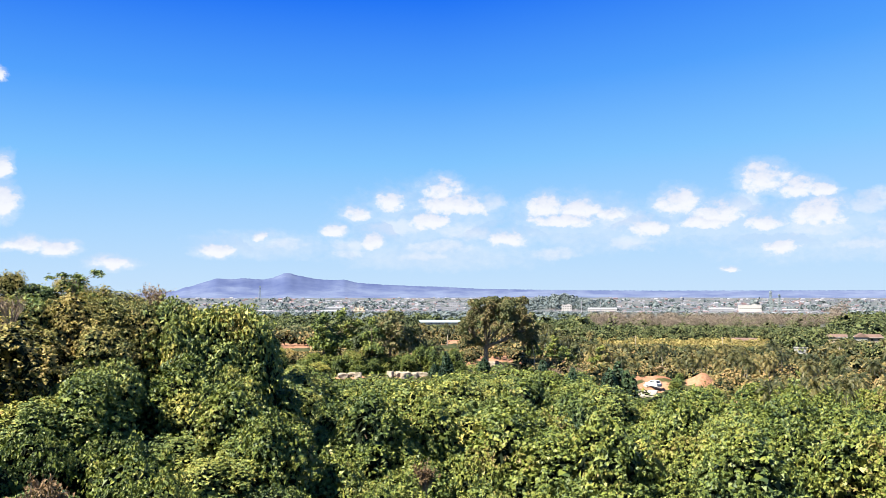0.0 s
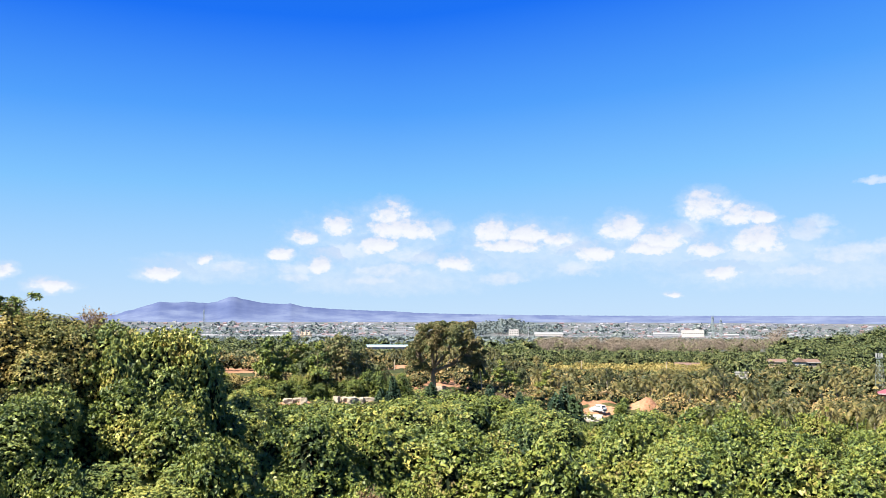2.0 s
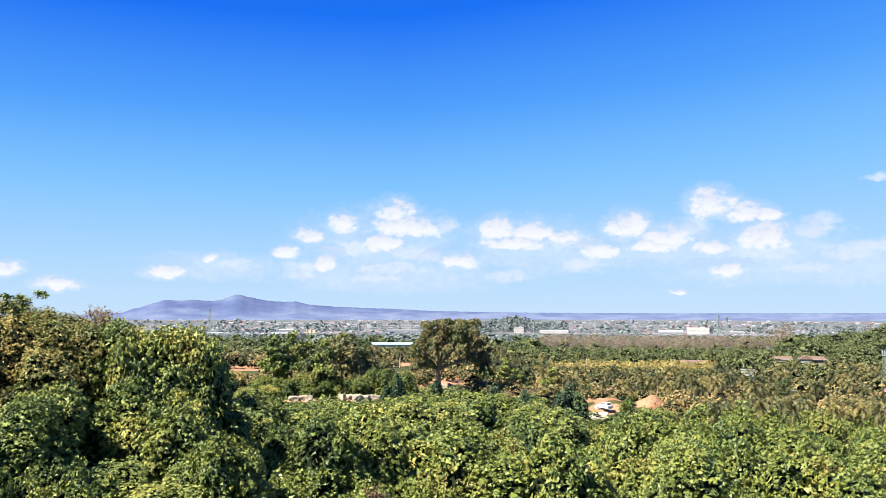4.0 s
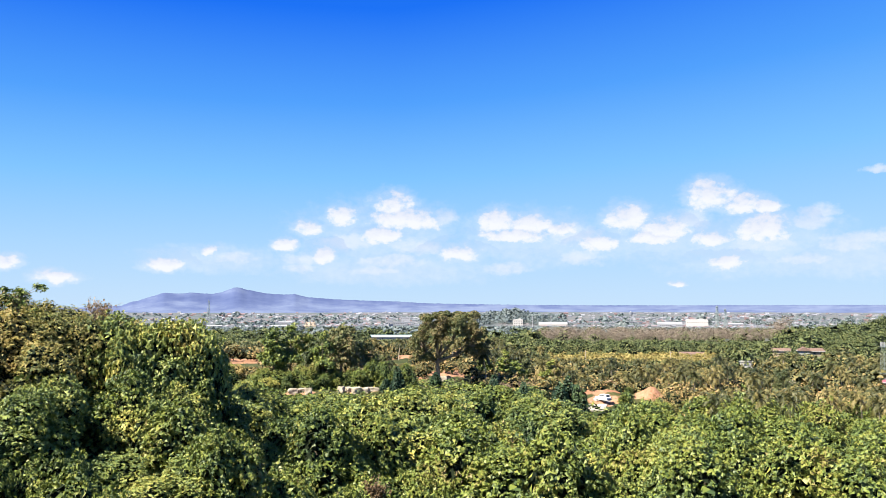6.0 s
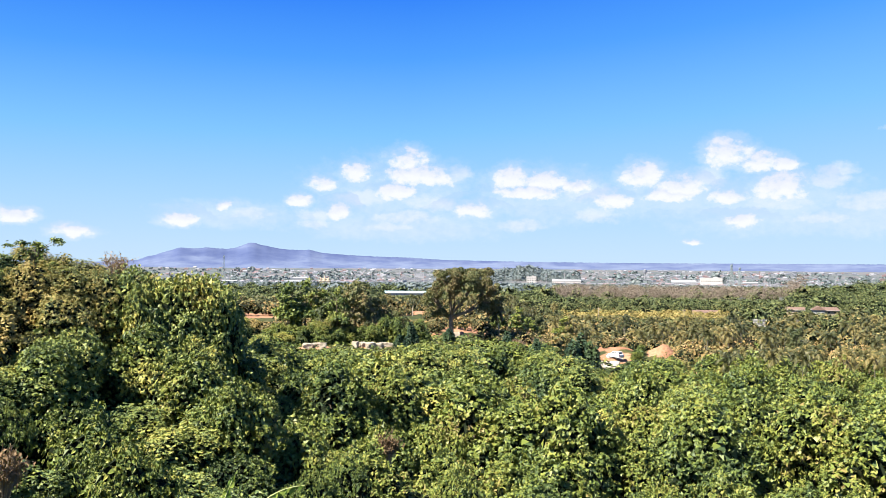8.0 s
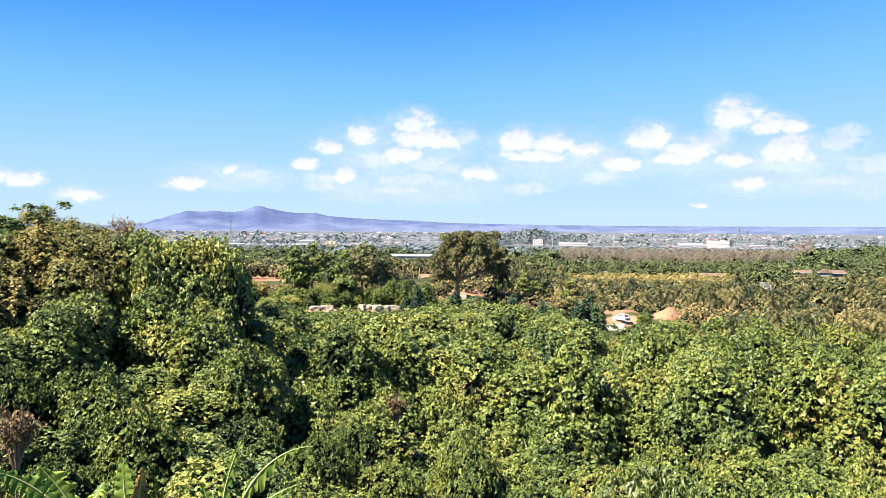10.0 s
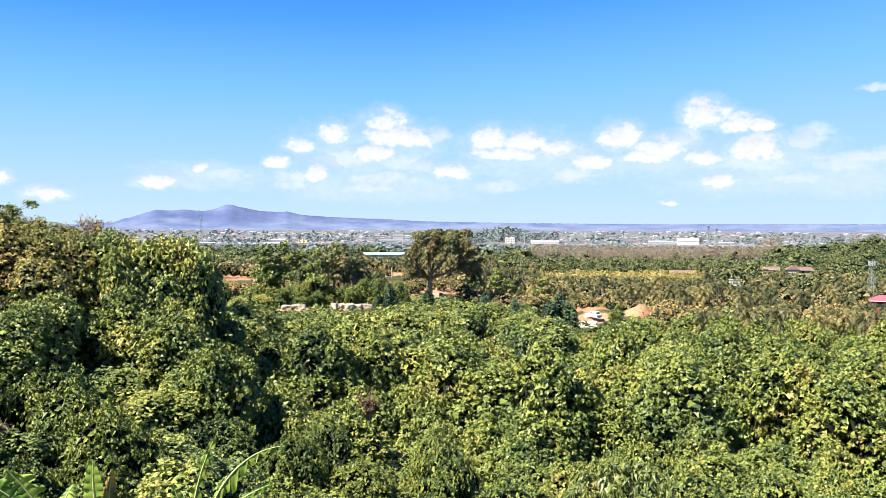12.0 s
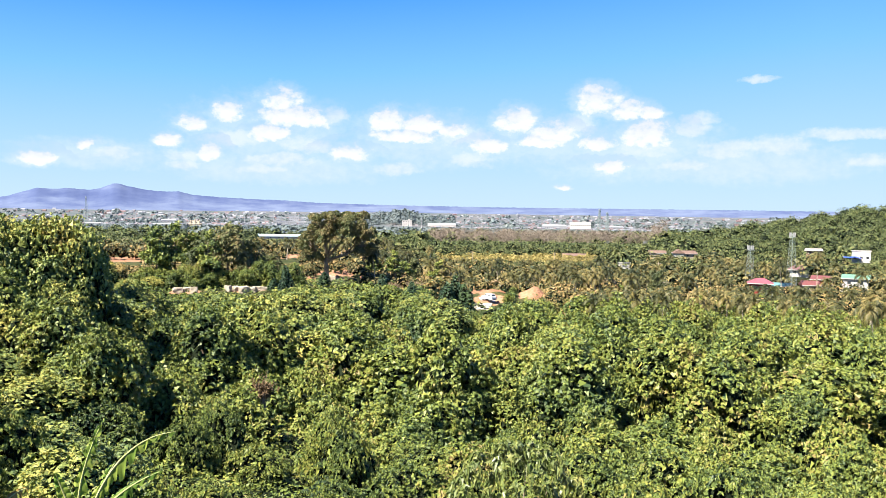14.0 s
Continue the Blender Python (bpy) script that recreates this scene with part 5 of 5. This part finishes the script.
def car_model(name, label, paint):
    """A small sport utility car, 4.4 m long, along y."""
    ob = tagged(new(name), label, "car", "vehicles at the clearing")
    prof = [(-2.2, 0.35), (-2.2, 0.95), (-1.95, 1.08), (-1.55, 1.68), (0.35, 1.72), (1.05, 1.12), (2.05, 0.98), (2.2, 0.75), (2.2, 0.35)]
    rows = []
    for x, pinch in ((-0.88, 0.93), (-0.80, 1.0), (0.80, 1.0), (0.88, 0.93)):
        rows.append([(x * (1 - 0.16 * max(0, z - 0.95)), y * pinch, 0.35 + (z - 0.35) * (0.97 if pinch < 1 else 1)) for y, z in prof])
    v = [p for r in rows for p in r]
    k = len(prof)
    f = [(a * k + i, a * k + (i + 1) % k, (a + 1) * k + (i + 1) % k, (a + 1) * k + i) for a in range(3) for i in range(k)]
    f += [tuple(range(k - 1, -1, -1)), tuple(range(3 * k, 4 * k))]
    body = mixed_part("body", v, f, paint, ob)
    mixed_part("rear_window", [(-0.62, -1.93, 1.15), (0.62, -1.93, 1.15), (0.58, -1.62, 1.62), (-0.58, -1.62, 1.62), (-0.62, -1.88, 1.13), (0.62, -1.88, 1.13), (0.58, -1.57, 1.6), (-0.58, -1.57, 1.6)], [(0, 1, 2, 3), (7, 6, 5, 4), (0, 4, 5, 1), (1, 5, 6, 2), (2, 6, 7, 3), (3, 7, 4, 0)], GLASS, ob)
    mixed_part("windscreen", [(-0.62, 1.04, 1.17), (0.62, 1.04, 1.17), (0.58, 0.42, 1.68), (-0.58, 0.42, 1.68), (-0.62, 1.0, 1.13), (0.62, 1.0, 1.13), (0.58, 0.38, 1.64), (-0.58, 0.38, 1.64)], [(3, 2, 1, 0), (4, 5, 6, 7), (1, 5, 4, 0), (2, 6, 5, 1), (3, 7, 6, 2), (0, 4, 7, 3)], GLASS, ob)
    for s in (-1, 1):
        for a, b in ((-1.4, -0.55), (-0.45, 0.45)):
            part("side_window", box(s * 0.80, (a + b) / 2, 1.12, 0.06, b - a, 0.42), GLASS, ob)
        part("tail_light", box(s * 0.72, -2.17, 0.85, 0.2, 0.08, 0.24), RED_WALL, ob)
        part("headlight", box(s * 0.66, 2.13, 0.72, 0.34, 0.1, 0.16), WHITE, ob)
        for y in (-1.35, 1.35):
            wheel = part("tyre", tube([(s * 0.68, y, 0.34), (s * 0.90, y, 0.34)], [0.34, 0.34], 14), DARK_STEEL, ob)
            part("rim", tube([(s * 0.70, y, 0.34), (s * 0.91, y, 0.34), (s * 0.915, y, 0.34)], [0.2, 0.2, 0.02], 10), STEEL, wheel)
    for y in (-2.2, 2.2):
        part("bumper", box(0, y, 0.36, 1.6, 0.12, 0.22), DARK_STEEL, ob)
    return ob


ROAD_TOP = plain("pale_concrete_road", (0.22, 0.20, 0.17), (0.33, 0.30, 0.27), 0.6, 0.9, 0.01)


def road(name, label, points, width):
    """A concrete strip laid on the ground."""
    pts = [Vector((x, y, 0)) for x, y in points]
    made = []
    for a, b in zip(pts, pts[1:]):
        run = (b - a).normalized()
        side = Vector((run.y, -run.x, 0)) * width / 2
        steps = max(2, int((b - a).length / 2))
        for s in range(steps):
            p, q = a.lerp(b, s / steps), a.lerp(b, (s + 0.998) / steps)
            ring = [p - side, p + side, q + side, q - side]
            zs = [float(height(c.x, c.y)) + 0.16 for c in ring]
            v = [(c.x, c.y, z) for c, z in zip(ring, zs)] + [(c.x, c.y, z - 0.4) for c, z in zip(ring, zs)]
            made.append((np.array(v), np.array([[0, 1, 2, 3], [0, 4, 5, 1], [1, 5, 6, 2], [2, 6, 7, 3], [3, 7, 4, 0]])))
    ob = mesh_object(name, *joined(made), ROAD_TOP)
    return tagged(ob, label, "road", kind="structure")


road("road_1", "short pale concrete road at the clearing", [(49.0, 214), (51.2, 219), (53.4, 223.5)], 4.6)
road("road_2", "pale concrete road behind the spreading tree", [(-3, 236), (5, 231), (10.5, 226.5), (12.0, 221)], 3.6)

WHITE_PAINT = painted("white_car_paint", (0.60, 0.61, 0.62), 0.95, 0.25)
car = car_model("car", "white sport utility car parked on pale concrete", WHITE_PAINT)
car.matrix_basis = pose(52.6, 219.6, float(height(52.6, 219.6)) + 0.2, 0, 0, 28)
van = car_model("car", "grey car half hidden by shrubs at the clearing", painted("grey_car_paint", (0.35, 0.40, 0.42), 0.9, 0.3))
van.matrix_basis = pose(47.6, 236.0, float(height(47.6, 236.0)) + 0.02, 0, 0, 70)


def excavator():
    ob = tagged(new("excavator"), "tan excavator with a lowered arm beside heaped soil", "excavator")
    sand = painted("faded_yellow_paint", (0.22, 0.155, 0.08), 0.75, 0.5)
    for s in (-1, 1):
        track = part("track", joined([box(s * 1.1, 0, 0.12, 0.55, 3.4, 0.65), box(s * 1.1, 0, 0.0, 0.5, 2.7, 0.9)]), DARK_STEEL, ob)
        for y in (-1.35, 0, 1.35):
            part("roller", tube([(s * 1.1 - 0.3, y, 0.45), (s * 1.1 + 0.3, y, 0.45)], [0.36, 0.36], 10), GREY, track)
    part("house", joined([box(0, -0.9, 1.0, 2.5, 2.2, 1.1), box(0.55, 0.4, 1.0, 1.4, 1.2, 0.8)]), sand, ob)
    cab = part("cab", joined([box(-0.75, 0.35, 1.0, 1.0, 1.5, 0.8), box(-0.75, 0.35, 2.55, 1.05, 1.55, 0.15)] + [box(-0.75 + u * 0.46, 0.35 + v * 0.7, 1.8, 0.08, 0.08, 0.75) for u in (-1, 1) for v in (-1, 1)]), sand, ob)
    part("cab_glass", box(-0.75, 0.35, 1.8, 0.88, 1.36, 0.75), GLASS, cab)
    part("boom", tube([(0.2, 0.9, 1.6), (0.2, 2.4, 3.6), (0.2, 3.4, 4.1), (0.2, 5.0, 3.6)], [0.26, 0.34, 0.32, 0.2], 6), sand, ob)
    part("stick", tube([(0.2, 4.7, 4.0), (0.2, 5.6, 1.6)], [0.24, 0.16], 6), sand, ob)
    part("bucket", tube([(-0.35, 5.4, 1.1), (-0.35, 5.4, 1.1), (0.75, 5.4, 1.1), (0.75, 5.4, 1.1)], [0.05, 0.55, 0.55, 0.05], 8), DARK_STEEL, ob)
    part("ram", tube([(0.2, 1.4, 1.6), (0.2, 2.7, 3.2)], [0.1, 0.07], 6), STEEL, ob)
    ob.matrix_basis = pose(63.2, 240.0, float(height(63.2, 240.0)), 0, 0, 75)


excavator()

STONE = plain("cream_limestone", (0.22, 0.18, 0.13), (0.36, 0.32, 0.26), 1.2, 0.95, 0.06)


def boulder(x, y, sx, sy, sz, seed):
    """A blocky quarried stone."""
    bm = bmesh.new()
    bmesh.ops.create_icosphere(bm, subdivisions=3, radius=1.0)
    for v in bm.verts:
        p = v.co.copy()
        k = max(abs(p.x), abs(p.y), abs(p.z))
        p = p.lerp(p / k * 0.85, 0.93)
        n = noise.noise(p * 1.3 + Vector((seed * 7.1, 0, 0))) * 0.20 + noise.noise(p * 3.7 + Vector((seed, 3, 0))) * 0.07
        p = p * (1 + n)
        v.co = Vector((p.x * sx, p.y * sy, p.z * sz))
    me = bpy.data.meshes.new("boulder")
    bm.to_mesh(me)
    bm.free()
    me.materials.append(STONE)
    ob = tagged(new("boulder", me), "pale cream limestone block lying in the clearing", "boulder", "quarried blocks")
    ob.matrix_basis = pose(x, y, float(height(x, y)) + sz * 0.25, rng.uniform(-10, 10), rng.uniform(-10, 10), rng.uniform(-40, 40))


for k, (x, size, tall) in enumerate(((-21.4, 1.3, 1.2), (-19.6, 1.0, 1.1), (-18.0, 0.9, 1.3), (-11.2, 0.9, 1.5), (-9.6, 1.2, 1.2), (-7.9, 1.1, 1.5), (-6.2, 1.2, 1.3), (-4.4, 1.3, 1.2))):
    boulder(x, 187.8 + 1.2 * math.sin(k * 2.1), size * rng.uniform(0.7, 1.2), size * 0.8, tall * rng.uniform(0.6, 0.9), k)
boulder(12.2, 219.5, 1.0, 0.7, 1.4, 31)


# ---------------------------------------------------------------- the town on the plain
def block_model(name, label, w, d, h, wall, roof, pitched, floors):
    ob = tagged(new(name), label, "building", "far town buildings")
    part("wall", box(0, 0, -4, w, d, h + 4), wall, ob)
    if pitched:
        mixed_part("roof", *slab_roof(w, d, h + 0.01, d * 0.16, 0.5, 0.0), roof, ob)
    else:
        part("roof", joined([box(0, 0, h + 0.01, w + 0.6, d + 0.6, 0.6), box(w * 0.2, 0, h + 0.61, w * 0.2, d * 0.3, 2.2)]), roof, ob)
    for fl in range(floors):
        for k in range(max(2, int(w / 5))):
            u = (k + 0.5) / max(2, int(w / 5)) * w - w / 2
            part("window", box(u, -d / 2 - 0.03, 1.2 + fl * h / floors, min(2.6, w * 0.2), 0.08, 1.6), GLASS, ob)
    return ob


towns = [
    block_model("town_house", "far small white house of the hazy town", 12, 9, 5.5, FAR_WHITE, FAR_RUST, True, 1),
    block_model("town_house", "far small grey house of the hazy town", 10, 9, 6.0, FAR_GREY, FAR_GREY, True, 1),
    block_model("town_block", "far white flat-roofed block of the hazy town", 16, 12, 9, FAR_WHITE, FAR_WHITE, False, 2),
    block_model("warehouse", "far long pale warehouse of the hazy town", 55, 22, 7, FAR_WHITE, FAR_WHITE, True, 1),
    block_model("town_house", "far house with a red roof greyed by painted haze in the town", 14, 10, 4.5, FAR_WHITE, FAR_RUST, True, 1),
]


def put(model, x, y, z, turn, scale=1.0):
    m = pose(x, y, z, 0, 0, turn)
    if model in used:
        ob = copy_thing(model, m)
    else:
        used.add(model)
        ob = model
        ob.matrix_basis = m
    ob.scale = (scale,) * 3
    return ob


for k in range(190):
    az = rng.choice([rng.uniform(-14, 0), rng.uniform(7, 38), rng.uniform(-16, 38), rng.uniform(12, 34)])
    d = 1900 * (3900 / 1900.0) ** rng.uniform(0.0, 1)
    x, y = d * math.sin(radians(az)), d * math.cos(radians(az))
    put(towns[rng.choice(5, p=[0.34, 0.27, 0.14, 0.05, 0.20])], x, y, float(height(x, y)) + 0.5, rng.uniform(-30, 30), rng.uniform(0.4, 0.85))


def town_specks():
    """The rest of the town: many small blocks with pitched roofs, joined."""
    k = 3400
    az = np.radians(np.concatenate([rng.uniform(-17, 38, k // 2), rng.normal(22, 6, k // 4), rng.normal(-7, 4, k // 4)]))
    d = 1800 * (4150 / 1800.0) ** rng.uniform(0, 1, len(az))
    x, y = d * np.sin(az), d * np.cos(az)
    ok = (np.sin(x / 160.0 + 1) * np.sin(y / 120.0) > -0.35) & (mound(x, y, 323, 2479, 70, 120, 27) < 2)
    x, y, d = x[ok], y[ok], d[ok]
    z = height(x, y)
    w, h = rng.uniform(5, 15, len(x)) * (d / 3000), rng.uniform(2, 4.5, len(x)) * (d / 3000)
    light = rng.uniform(0, 1, len(x))
    for name, label, low, high, mat in (("town_houses", "countless small pale houses of a hazy distant town", 0.0, 0.26, FAR_WHITE), ("grey_roofs", "countless small grey roofs of a hazy distant town", 0.26, 0.82, FAR_GREY), ("red_roofs", "countless red roofs of a distant town, greyed by painted haze", 0.82, 1.01, FAR_RUST)):
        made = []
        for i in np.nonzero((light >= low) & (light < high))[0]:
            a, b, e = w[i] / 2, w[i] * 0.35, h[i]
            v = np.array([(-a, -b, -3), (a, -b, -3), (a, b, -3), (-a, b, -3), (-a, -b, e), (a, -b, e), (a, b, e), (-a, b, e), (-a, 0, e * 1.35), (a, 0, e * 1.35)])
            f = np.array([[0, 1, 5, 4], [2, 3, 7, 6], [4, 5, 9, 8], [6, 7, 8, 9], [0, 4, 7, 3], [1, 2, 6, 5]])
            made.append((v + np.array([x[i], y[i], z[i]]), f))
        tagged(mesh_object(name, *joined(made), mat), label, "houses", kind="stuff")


town_specks()

big_hall = block_model("large_hall", "large bright white hall with a curved roof line in the town", 52, 34, 19, WHITE, WHITE, False, 2)
put(big_hall, 761, 2170, 11, -15)
put(block_model("warehouse", "long white warehouse at the wood's edge", 70, 22, 7, WHITE, FAR_WHITE, True, 1), 394, 2164, 13.5, -8)
put(block_model("town_block", "white block beside a dark hill", 24, 16, 17, WHITE, WHITE, False, 3), 312, 2207, 13, -5)
put(block_model("factory", "white factory with open decks in the town", 80, 34, 6, FAR_WHITE, FAR_WHITE, False, 1), 17.8, 2500, 13, 0)
put(block_model("factory", "white factory with open decks in the town", 26, 20, 20, FAR_WHITE, FAR_WHITE, False, 3), 30, 2520, 13, 0)
put(block_model("warehouse", "long white warehouse at the wood's edge", 60, 22, 7, FAR_WHITE, FAR_WHITE, True, 1), 700, 2200, 13, -15)


def temple():
    ob = tagged(new("chapel"), "cream chapel with small turrets above the trees", "chapel")
    part("wall", box(0, 0, -8, 26, 16, 17), CREAM, ob)
    mixed_part("roof", *slab_roof(26, 16, 9.02, 7, 0.5, 4), CREAM, ob)
    for s in (-1, 0, 1):
        part("turret", tube([(s * 9, -6, 6), (s * 9, -6, 15), (s * 9, -6, 19 + (s == 0) * 4)], [2.0, 1.9, 0.1], 8), CREAM, ob)
    ob.matrix_basis = pose(-142, 1493, 23)
    ob.scale = (0.75,) * 3


temple()
for az, d, high in ((1.0, 2300, 34), (-2.4, 2300, 30), (-9.0, 2200, 28), (10.2, 2100, 30), (9.0, 2050, 28), (12.9, 2500, 36), (4.0, 2000, 26), (-0.6, 2250, 30), (22.5, 2300, 26)):
    x, y = d * math.sin(radians(az)), d * math.cos(radians(az))
    mast = tagged(new("mast"), "thin pale far mast over the plain", "mast", "far masts")
    part("post", tube([(0, 0, -3), (0, 0, high)], [0.9, 0.45], 6), FAR_WHITE, mast)
    part("crossarm", box(0, 0, high * 0.86, 7, 0.6, 0.6), FAR_WHITE, mast)
    mast.matrix_basis = pose(x, y, float(height(x, y)))
